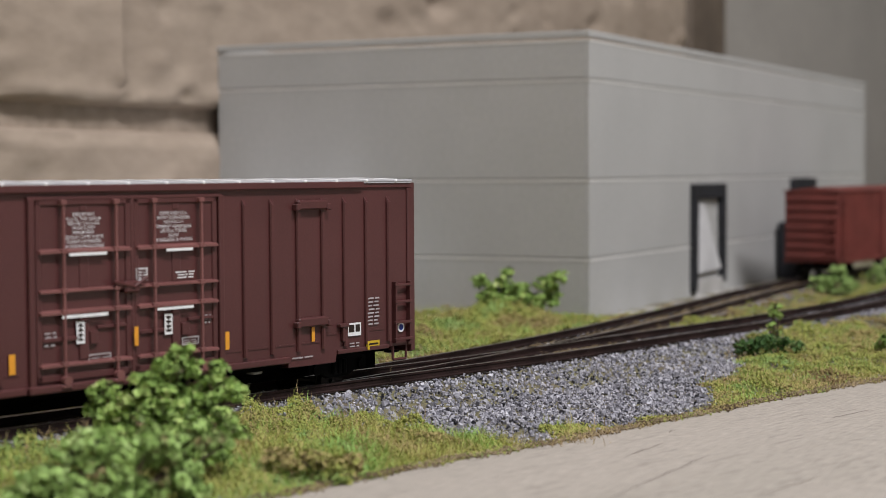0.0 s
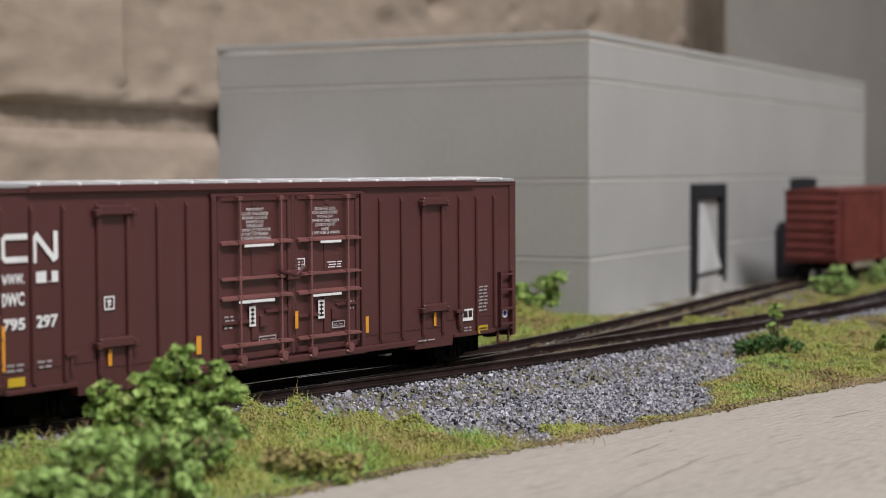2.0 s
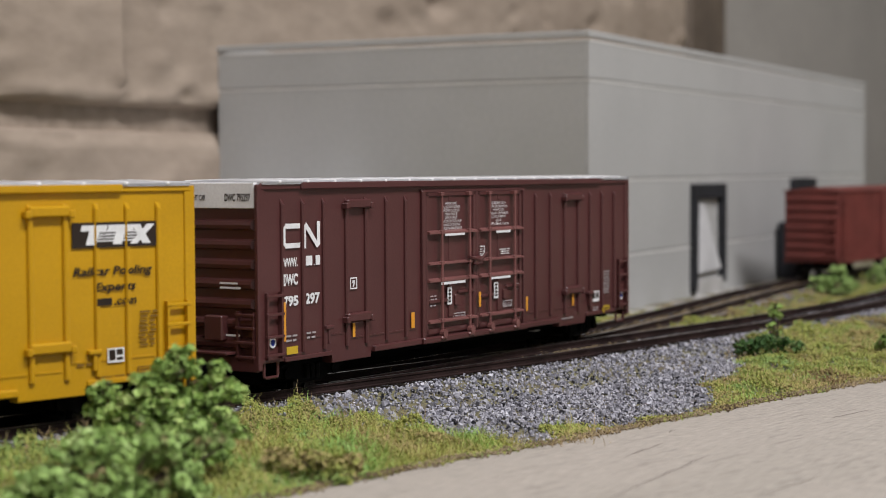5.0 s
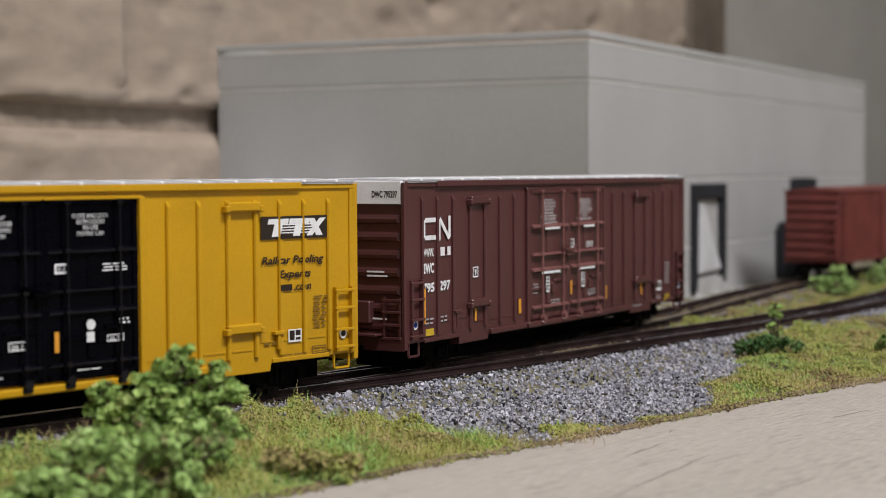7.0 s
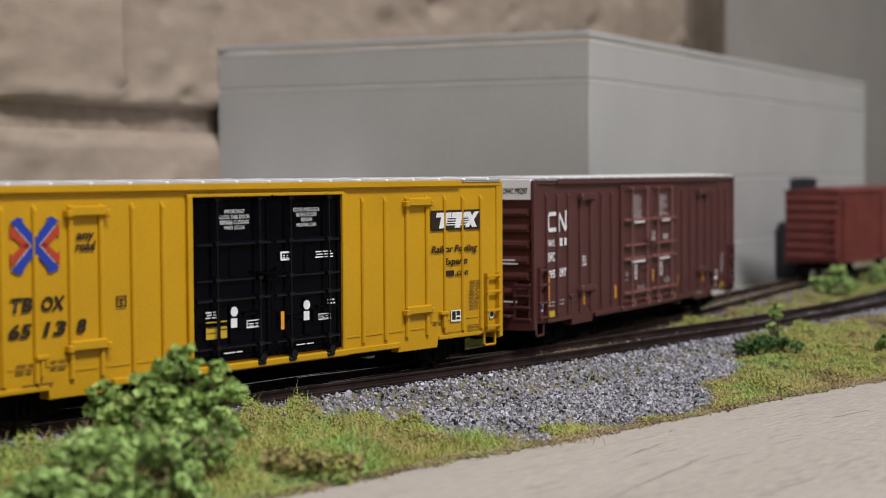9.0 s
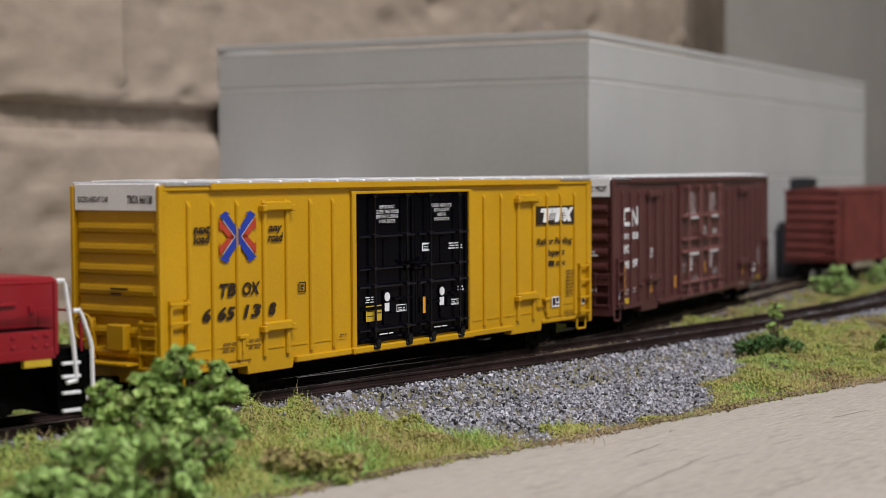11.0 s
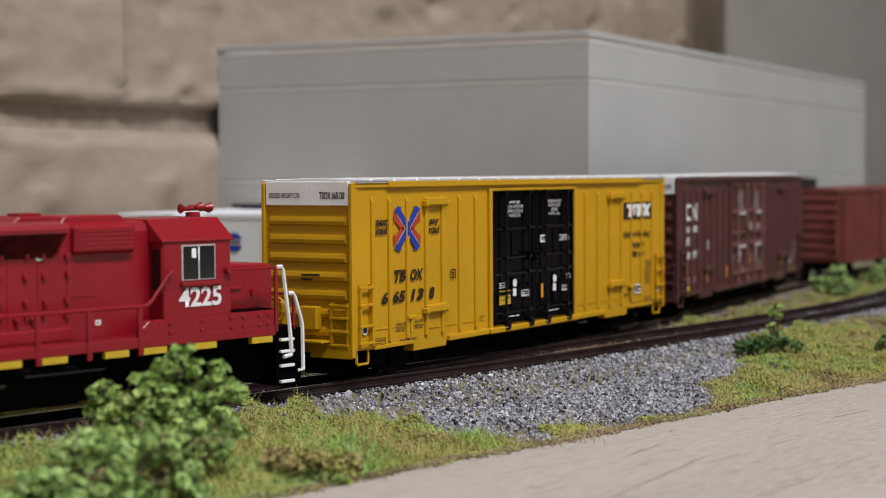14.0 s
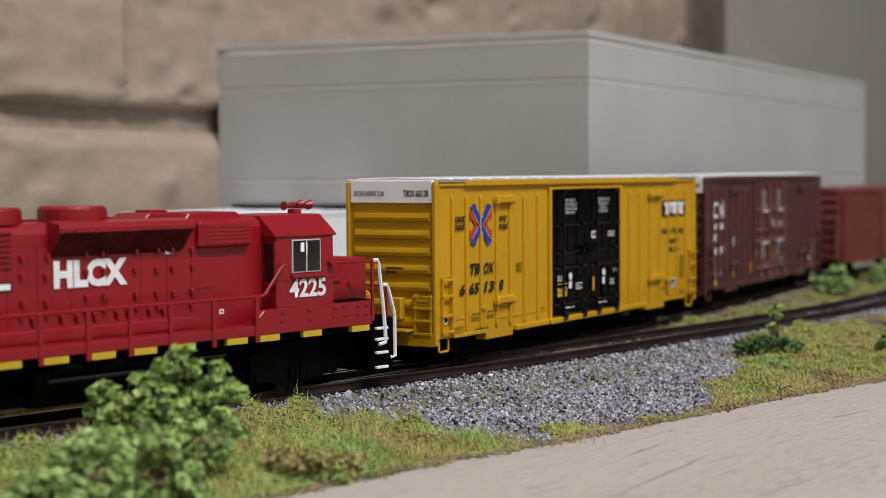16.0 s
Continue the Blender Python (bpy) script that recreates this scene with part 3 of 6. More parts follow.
def build_track():
    t1 = empty("siding_track", "dark weathered rails on timber ties curving to the warehouse", "track", "tracks", "structure")
    t2 = empty("through_track", "dark weathered rails on timber ties in grey ballast", "track", "tracks", "structure")
    fine1 = [on_line(i * 0.03) for i in range(-76, 150)]
    cut = [on_line(i * 0.03) for i in range(11, 150)]
    sweep(fine1, 4.85, (RAIL, RAIL_TOP), "rail", t1)
    sweep(cut, -4.85, (RAIL, RAIL_TOP), "rail", t1)
    back = [on_line(i * 0.03) for i in range(-76, -8)]
    sweep(back + MAIN[1:], -4.85, (RAIL, RAIL_TOP), "rail", t2)
    far_main = [p for p in MAIN if p.y > on_line(0.33).y]
    sweep(far_main, 4.85, (RAIL, RAIL_TOP), "rail", t2)
    # ties
    me = None
    for i in range(-76, 150):
        s = i * 0.0295
        p, h = on_line(s), heading(s)
        d = Vector((math.cos(h), math.sin(h), 0))
        q = min(MAIN, key=lambda m: (m - p).length)
        n = Vector((-d.y, d.x, 0))
        sep = (q - p).dot(n) if s > 0.0 else 0.0
        along = abs((q - p).dot(d))
        wide = abs(sep) if abs(sep) < 0.013 and along < 0.01 else 0.0
        ob = part("tie", boxes((-0.75, 0.75, -8, 8, -2.7, -1.46), bev=0.12), TIE, t1) if me is None else new("tie", me)
        me = ob.data
        ob.parent = t1
        ob.matrix_local = Matrix.Translation(p + n * (sep / 2 if wide else 0)) @ Matrix.Rotation(h + random.uniform(-0.02, 0.02), 4, "Z") @ Matrix.Diagonal((1, 1 + wide / 0.016, 1, 1))
    dist = 0.0
    for a, b in zip(MAIN, MAIN[1:]):
        dist += (b - a).length
        if dist < 0.00355:
            continue
        dist = 0.0
        if np.sqrt(((_T - np.array((b.x, b.y))) ** 2).sum(1)).min() < 0.0128:
            continue
        d = b - a
        ob = new("tie", me)
        ob.parent = t2
        ob.matrix_local = Matrix.Translation(b) @ Matrix.Rotation(math.atan2(d.y, d.x) + random.uniform(-0.02, 0.02), 4, "Z")

# ---------------------------------------------------------------- vehicles
MOVERS = []     # (object, offset of the front truck, truck base)
TRUCKS = []     # (truck, vehicle offset, base, sign)
AXLES = []      # (wheelset, radius in metres)


def build_truck(vehicle, x, base_off, base, sign, frame_mat, wheelbase=11.2, radius=2.65, axles=2, moving=True, tall=0.0):
    """A truck: two sideframes with springs and axle boxes, a bolster and its wheelsets."""
    tr = part("truck", boxes((-1.6, 1.6, -6.0, 6.0, 2.2, 4.6), bev=0.2), frame_mat, vehicle)
    tr.matrix_local = Matrix.Translation((x * MM, 0, 0))
    half = wheelbase / 2
    for y in (-6.5, 5.5):
        outline = [(-half - 1.6, 2.0), (-half - 1.6, 3.9 + tall), (-half + 0.8, 4.5 + tall), (-2.2, 5.0 + tall), (2.2, 5.0 + tall), (half - 0.8, 4.5 + tall), (half + 1.6, 3.9 + tall),
                   (half + 1.6, 2.0), (half - 1.2, 2.0), (2.6, 1.0), (-2.6, 1.0), (-half + 1.2, 2.0)]
        part("sideframe", prism(outline, y, y + 1.0, "y", bev=0.1), frame_mat, tr)
        bm = bmesh.new()
        for k in (-1.2, 0, 1.2):
            disc(bm, (k, y + (-0.2 if y < 0 else 1.2), 2.7), "z", 0.5, 2.2, 8)
        part("spring", bm, frame_mat, tr)
        bm = bmesh.new()
        for k in (-half, half):
            disc(bm, (k, y + (0 if y < 0 else 1), 2.65), "y", 0.9, 0.9, 10)
        part("axle_box", bm, frame_mat, tr)
    for k in ([-half, half] if axles == 2 else [-half, 0, half]):
        bm = bmesh.new()
        for y in (-4.6, 4.6):
            disc(bm, (0, y, 0), "y", radius, 0.9, 24)
            disc(bm, (0, y - math.copysign(0.6, y), 0), "y", radius + 0.35, 0.3, 24)
        disc(bm, (0, 0, 0), "y", 0.55, 11.0, 10)
        for y in (-5.08, 5.08):
            for a in range(5):
                t = a * 2 * math.pi / 5
                disc(bm, (math.cos(t) * 1.5, y, math.sin(t) * 1.5), "y", 0.3, 0.1, 6)
        ws = part("wheelset", bm, WHEEL, tr)
        ws.matrix_local = Matrix.Translation((k * MM, 0, radius * MM))
        if moving:
            AXLES.append((ws, radius * MM))
    if moving:
        TRUCKS.append((tr, base_off, base, sign, x))


def build_coupler(vehicle, x, sign):
    bm = boxes((x, x + sign * 3.2, -0.7, 0.7, 3.4, 4.8))
    box(bm, *sorted((x + sign * 3.0, x + sign * 5.6)), -1.5, 0.4, 3.0, 5.2, bev=0.25)
    box(bm, *sorted((x + sign * 4.6, x + sign * 5.8)), -0.2, 1.4, 3.2, 5.0, bev=0.25)
    part("coupler", bm, UNDER, vehicle, "black knuckle coupler")


RIBS = (22.4, 28.1, 33.7, 39.2, 44.2, 49.3, 54.6)
LEFT_RIBS = (21.5, 27.2, 33.0, 38.4, 44.4, 49.8, 54.9)
ALL_RIBS = RIBS + tuple(-x for x in LEFT_RIBS)


def ladder(car, x0, x1, mat, zs, y, top):
    """An open side ladder of two stiles and rungs, with a stirrup below."""
    bm = bmesh.new()
    for x in (x0, x1):
        box(bm, x - 0.2, x + 0.2, y - 0.85, y + 0.1, zs[0] - 0.6, top)
    for z in zs:
        box(bm, x0 - 0.35, x1 + 0.35, y - 1.0, y - 0.6, z - 0.22, z + 0.22, bev=0.06)
    part("ladder", bm, mat, car)
    bm = bmesh.new()
    xm0, xm1 = x0 + 0.1, x1 - 0.1
    tube(bm, [(xm0, y + 0.2, 5.4), (xm0, y + 0.2, 3.2), (xm0 + 0.2, y + 0.2, 2.95), (xm1 - 0.2, y + 0.2, 2.95), (xm1, y + 0.2, 3.2), (xm1, y + 0.2, 5.4)], 0.24)
    part("stirrup", bm, mat, car)


def end_ladder(car, x, sign, y0, y1, mat, zs):
    bm = bmesh.new()
    for y in (y0, y1):
        box(bm, *sorted((x, x + sign * 1.0)), y - 0.2, y + 0.2, zs[0] - 0.5, zs[-1] + 0.5)
    for z in zs:
        box(bm, *sorted((x + sign * 0.7, x + sign * 1.15)), y0 - 0.3, y1 + 0.3, z - 0.22, z + 0.22, bev=0.06)
    part("ladder", bm, mat, car)


def build_boxcar(name, label, mat, door_mat, offset, dark_door):
    """A sixty-foot high-cube double plug-door boxcar; near side faces -y, rear end faces -x."""
    car = empty(name, label, "freight car", "cars of the train")
    W = 8.75
    gear_mat = DOOR_EDGE if dark_door else BROWN_LIGHT
    # box of the car with a stepped lower edge
    low = [(-60.1, 5.2), (-42.2, 5.2), (-42.2, 3.7), (-31.6, 3.7), (-31.6, 5.0), (31.6, 5.0), (31.6, 3.7), (42.2, 3.7), (42.2, 5.2), (60.1, 5.2),
           (60.1, 32.1), (-60.1, 32.1)]
    part("body", prism(low, -W, W, "y", bev=0.12), mat, car)
    # centre sill set extra low, a black filler for the shaded gap beneath
    part("underframe", boxes((-58, 58, -2.6, 2.6, 1.1, 5.6), (-31, 31, -7.6, 7.6, 3.6, 5.4)), UNDER, car)
    for y in (-1, 1):
        s = lambda a, b: tuple(sorted((y * a, y * b)))
        # top chord and the long eave lip over the middle
        part("top_chord", boxes((-60.25, 60.25, *s(W - 0.1, W + 0.35), 31.5, 32.5), bev=0.12), mat, car)
        part("eave", boxes((-50.6, 48.4, *s(W + 0.1, W + 0.75), 31.45, 32.65), bev=0.2), mat, car)
        for e in (-1, 1):
            part("corner_post", boxes((*sorted((e * 59.2, e * 60.3)), *s(W - 0.2, W + 0.3), 5.2, 31.5), bev=0.12), mat, car)
            part("side_sill", boxes((*sorted((e * 17.6, e * 31.4)), *s(W - 0.1, W + 0.75), 4.55, 5.55), bev=0.15), mat, car)
            part("end_sill", boxes((*sorted((e * 42.4, e * 54.5)), *s(W - 0.1, W + 0.32), 5.0, 5.7), bev=0.1), mat, car)
    rib = None
    for y in (-1, 1):
        for x in ALL_RIBS:
            if rib is None:
                bm = prism([(-0.42, 0.15), (-0.42, -0.30), (-0.26, -0.52), (0.26, -0.52), (0.42, -0.30), (0.42, 0.15)], 6.2, 30.4, "z")
                for v in bm.verts:
                    if v.co.z > 0.030 and v.co.y < -0.0002:
                        v.co.z -= 0.0012
                ob = part("rib", bm, mat, car)
                rib = ob.data
            else:
                ob = new("rib", rib)
                ob.parent = car
            m = Matrix.Translation((x * MM, y * W * MM, 0))
            ob.matrix_local = m if y < 0 else m @ Matrix.Rotation(math.pi, 4, "Z")
        # lifting brackets between two ribs, above and below
        for e in (-1, 1):
            x0, x1 = (33.2, 39.7) if e > 0 else (-38.9, -32.5)
            for z0, z1 in ((28.25, 29.75), (9.9, 11.4)):
                bm = boxes((x0, x1, *sorted((y * (W - 0.1), y * (W + 1.0))), z0, z1), bev=0.25)
                for xx in (x0 - 0.15, x1 + 0.15):
                    box(bm, xx - 0.45, xx + 0.45, *sorted((y * W, y * (W + 1.2))), z0 - 0.1, z0 + 0.95, bev=0.15)
                part("bracket", bm, mat, car)
            x = e * 43.6
            part("grab_iron", boxes((x - 1.2, x + 0.9, *sorted((y * W, y * (W + 0.9))), 9.3, 9.9), (x - 0.4, x + 0.2, *sorted((y * W, y * (W + 0.7))), 7.0, 9.4), bev=0.1), mat, car)
        # weld seam low on the panels
        for e, ribs in ((1, RIBS), (-1, LEFT_RIBS)):
            for a, b in [(a + 0.7, b - 0.7) for a, b in zip((17.6,) + ribs, ribs)]:
                z = 7.2 if a < 39 else 8.2
                part("weld_strip", boxes((*sorted((e * a, e * b)), *sorted((y * (W - 0.1), y * (W + 0.12))), z, z + 0.25)), mat, car)
    # doors
    for y in (-1, 1):
        f = lambda a, b: tuple(sorted((y * a, y * b)))
        part("door_track", boxes((-17.0, 17.6, *f(W, W + 0.5), 30.5, 31.0), bev=0.08), mat, car)
        part("door_sill", boxes((-17.4, 17.8, *f(W - 0.1, W + 1.2), 4.5, 5.6), bev=0.2), mat, car)
        for x0, x1, rods in ((-15.7, 0.45, (-11.5, -2.5)), (1.05, 16.7, (4.35, 13.2))):
            door = part("door", boxes((x0, x1, *f(W - 0.2, W + 0.18), 5.9, 30.5), bev=0.1), door_mat, car, "double plug door")
            bm = bmesh.new()
            for a, b, c, d in ((x0, x1, 29.8, 30.6), (x0, x1, 5.9, 6.9), (x0, x0 + 0.9, 5.9, 30.6), (x1 - 0.9, x1, 5.9, 30.6)):
                box(bm, a, b, *f(W, W + 0.45), c, d, bev=0.12)
            part("door_frame", bm, door_mat, door)
            deep = 0.75 if dark_door else 1.05
            bm = bmesh.new()
            for z, hgt in ((23.3, 0.7), (18.0, 0.5), (15.0, 0.7), (7.9, 0.6)):
                q = [(W * y, z), ((W + deep) * y, z), ((W + deep) * y, z + hgt * 0.45), (W * y, z + hgt)]
                t = prism(q, x0 + 0.3, x1 - 0.3, "x")
                me = bpy.data.meshes.new("q")
                t.to_mesh(me)
                t.free()
                bm.from_mesh(me)
                bpy.data.meshes.remove(me)
            part("door_bar", bm, gear_mat, door)
            for r in rods:
                bm = tube(bmesh.new(), [(r, y * (W + 0.95), 5.0), (r, y * (W + 0.95), 30.3)], 0.26 if not dark_door else 0.2)
                for z in (30.2, 23.6, 18.2, 15.3, 8.2):
                    box(bm, r - 0.5, r + 0.5, *f(W + 0.3, W + 1.25), z - 0.35, z + 0.35, bev=0.1)
                part("lock_rod", bm, gear_mat, door)
                bm = boxes((r - 0.9, r + 0.8, *f(W + 0.5, W + 1.6), 4.9, 5.6), bev=0.25)
                disc(bm, (r, y * (W + 1.2), 6.0), "y", 0.7, 0.9, 10)
                part("roller", bm, gear_mat, door)
            xm = (x0 + x1) / 2
            bm = boxes((xm - 1.0, xm + 0.6, *f(W, W + 0.5), 8.6, 14.4), (xm + 0.6, xm + 2.0, *f(W, W + 0.8), 10.6, 12.4), (x0 + 0.8, xm - 1.2, *f(W, W + 0.6), 11.3, 11.9),
                       (xm + 2, x1 - 1, *f(W, W + 0.6), 12.6, 13.1), (xm - 0.6, xm + 0.6, *f(W, W + 0.3), 28.9, 30.0), (xm - 0.8, xm + 0.8, *f(W, W + 0.35), 18.4, 23.0), bev=0.1)
            part("latch_gear", bm, door_mat, door)
        bm = boxes((-1.4, 1.4, *f(W + 0.4, W + 1.5), 17.3, 19.0), bev=0.3)
        tube(bm, [(-3.2, y * (W + 1.2), 19.0), (0.2, y * (W + 1.5), 18.2), (2.6, y * (W + 1.3), 19.4)], 0.28)
        part("door_latch", bm, door_mat, car)
        part("door_jamb", boxes((-16.9, -15.9, *f(W, W + 0.6), 5.2, 30.8), bev=0.12), mat, car)
        part("door_jamb", boxes((17.0, 18.0, *f(W, W + 0.6), 5.2, 30.8), bev=0.12), mat, car)
        part("door_strip", boxes((0.4, 1.1, *f(W - 0.1, W + 0.5), 5.9, 30.8), bev=0.12), door_mat, car)
    # roof: low galvanised hip with cross seams
    roof = part("roof", prism([(-9.3, 32.3), (9.3, 32.3), (9.3, 32.7), (0, 33.0), (-9.3, 32.7)], -60.0, 60.0, "x"), SILVER, car, "galvanised silver roof")
    for y in (-1, 1):
        part("roof_edge", boxes((-60.0, 60.0, *sorted((y * 9.28, y * 9.42)), 32.55, 32.85), bev=0.04), SILVER, roof, "bright folded roof edge")
    # seams are paler than the roof: edge glints put into their colour
    seam = None
    for k in range(-8, 9):
        x = k * 7.0
        if seam is None:
            ob = part("roof_seam", prism([(-9.55, 32.5), (9.55, 32.5), (9.55, 32.95), (0, 33.2), (-9.55, 32.95)], -0.3, 0.3, "x", bev=0.1), BAND, roof)
            seam = ob.data
        else:
            ob = new("roof_seam", seam)
            ob.parent = roof
        ob.matrix_local = Matrix.Translation((x * MM, 0, 0))
    # ends
    for e in (-1, 1):
        x = e * 60.1
        part("end_band", boxes((*sorted((x - e * 0.2, x + e * 0.75)), -8.2, 8.2, 28.7, 32.6), bev=0.1), BAND, car, "pale grey painted band")
        rb = None
        for k in range(7):
            z = 8.2 + k * 3.0
            if rb is None:
                outline = [(0, -0.85), (0.55, -0.55), (0.7, 0.0), (0.55, 0.55), (0, 0.85)]
                bm = prism(outline, -8.0, 8.0, "y")
                for v in bm.verts:
                    if abs(v.co.y) > 0.0075 and v.co.x > 0.0003:
                        v.co.y *= 0.93
                ob = part("end_rib", bm, mat, car)
                rb = ob.data
            else:
                ob = new("end_rib", rb)
                ob.parent = car
            ob.matrix_local = Matrix.Translation((x * MM, 0, z * MM)) @ Matrix.Rotation(0 if e > 0 else math.pi, 4, "Z")
        part("end_post", boxes((*sorted((x - e * 0.1, x + e * 0.9)), -9.05, -8.35, 4.2, 32.3), bev=0.1), mat, car)
        part("end_post", boxes((*sorted((x - e * 0.1, x + e * 0.9)), 8.35, 9.05, 4.2, 32.3), bev=0.1), mat, car)
        part("end_beam", boxes((*sorted((x, x + e * 0.9)), -8.6, 8.6, 4.0, 6.4), bev=0.15), mat, car)
        part("crossover_platform", boxes((*sorted((x, x + e * 3.2)), -4.6, 5.5, 6.6, 7.0), bev=0.06), mat, car)
        end_ladder(car, x, e, -8.0, -4.9, mat, (6.2, 8.4, 10.6, 12.6))
        end_ladder(car, x, e, 4.9, 8.0, mat, (6.2, 8.4, 10.6, 12.6))
        for y in (-1, 1):
            x0, x1 = sorted((e * 55.8, e * 59.3))
            ladder(car, x0, x1, mat, (6.4, 9.2, 12.6, 15.4), -W if y < 0 else W + 0.9, 15.9)
        build_coupler(car, x, e)
    # brake gear on the rear end
    bm = ring(bmesh.new(), (-62.2, 5.2, 11.8), "x", 1.9, 0.22)
    for a in range(4):
        t = a * math.pi / 2 + 0.4
        tube(bm, [(-62.0, 5.2, 11.8), (-62.2, 5.2 + 1.9 * math.cos(t), 11.8 + 1.9 * math.sin(t))], 0.15, 4)
    part("brake_wheel", bm, mat, car)
    part("brake_box", boxes((-61.9, -60.2, -2.6, 1.0, 8.6, 12.4), (-61.6, -60.2, 4.4, 6.0, 7.0, 13.0), bev=0.2), mat, car)
    bm = bmesh.new()
    disc(bm, (8, 3, 4.0), "x", 1.3, 9, 12)
    box(bm, -12, -4, -5, -2, 2.6, 4.6, bev=0.3)
    box(bm, -26, -22, 1, 5, 2.6, 4.6, bev=0.3)
    part("brake_cylinder", bm, UNDER, car)
    part("air_valve", boxes((26.4, 28.4, -6.4, -4.4, 3.0, 4.2), bev=0.2), CONCRETE, car, "pale grey valve")
    for e in (-1, 1):
        build_truck(car, e * 44.55, offset, 0.74, e, PLASTIC)
    MOVERS.append((car, offset, 0.74))
    return car


SIDE = -8.985      # lettering just proud of the side sheet


def over_ribs(car):
    """Paint runs on over the ribs: where a mark crosses a rib, lay the same mark on the rib's crown."""
    for ob in [o for o in car.children_recursive if o.type == "MESH"]:
        me = ob.data
        ys = [v.co.y for v in me.vertices]
        if not ob.name.split(".")[0] in PAINTED or max(ys) > -8.9 * MM or min(ys) < -9.09 * MM:
            continue
        xs = [v.co.x / MM for v in me.vertices]
        bm = bmesh.new()
        bm.from_mesh(me)
        for x in ALL_RIBS:
            if x + 0.3 < min(xs) or x - 0.3 > max(xs):
                continue
            cut = bmesh.new()
            cut.from_mesh(me)
            for at, n in ((x - 0.26, -1), (x + 0.26, 1)):
                bmesh.ops.bisect_plane(cut, geom=cut.verts[:] + cut.edges[:] + cut.faces[:], plane_co=(at * MM, 0, 0), plane_no=(n, 0, 0), clear_outer=True)
            for v in cut.verts:
                v.co.y -= 0.29 * MM
            tmp = bpy.data.meshes.new("q")
            cut.to_mesh(tmp)
            cut.free()
            bm.from_mesh(tmp)
            bpy.data.meshes.remove(tmp)
        bm.to_mesh(me)
        bm.free()


PAINTED = ("emblem", "name_panel", "panel_shape", "slogan", "web_line", "reporting_mark", "car_number", "stencil", "data_plate", "yellow_notice")


def stencil_rows(x0, x1, z0, z1, n, seed):
    """Rows of tiny unreadable stencil as plain strips."""
    rng = random.Random(seed)
    out, step = [], (z1 - z0) / n
    for i in range(n):
        a = x0 + rng.uniform(0, 0.12) * (x1 - x0)
        b = x1 - rng.uniform(0, 0.2) * (x1 - x0)
        m = a + (b - a) * rng.uniform(0.35, 0.6)
        z = z0 + i * step
        out += [(a, m, z, z + step * 0.42), (m + 0.35, b, z, z + step * 0.42)]
    return out


def frame_rows(x0, x1, z0, z1, t=0.16):
    return [(x0, x1, z0, z0 + t), (x0, x1, z1 - t, z1), (x0, x0 + t, z0 + t, z1 - t), (x1 - t, x1, z0 + t, z1 - t)]


def end_lettering(car, left, right):
    x = -60.92
    if left:
        lettering("end_lettering", left, -7.7 + 0.3, -1.2, 29.9, 30.75, x, INK, car, plane="end", bold=0.02)
    lettering("end_lettering", right, 2.6, 7.6, 29.75, 30.95, x, INK, car, plane="end", bold=0.03)


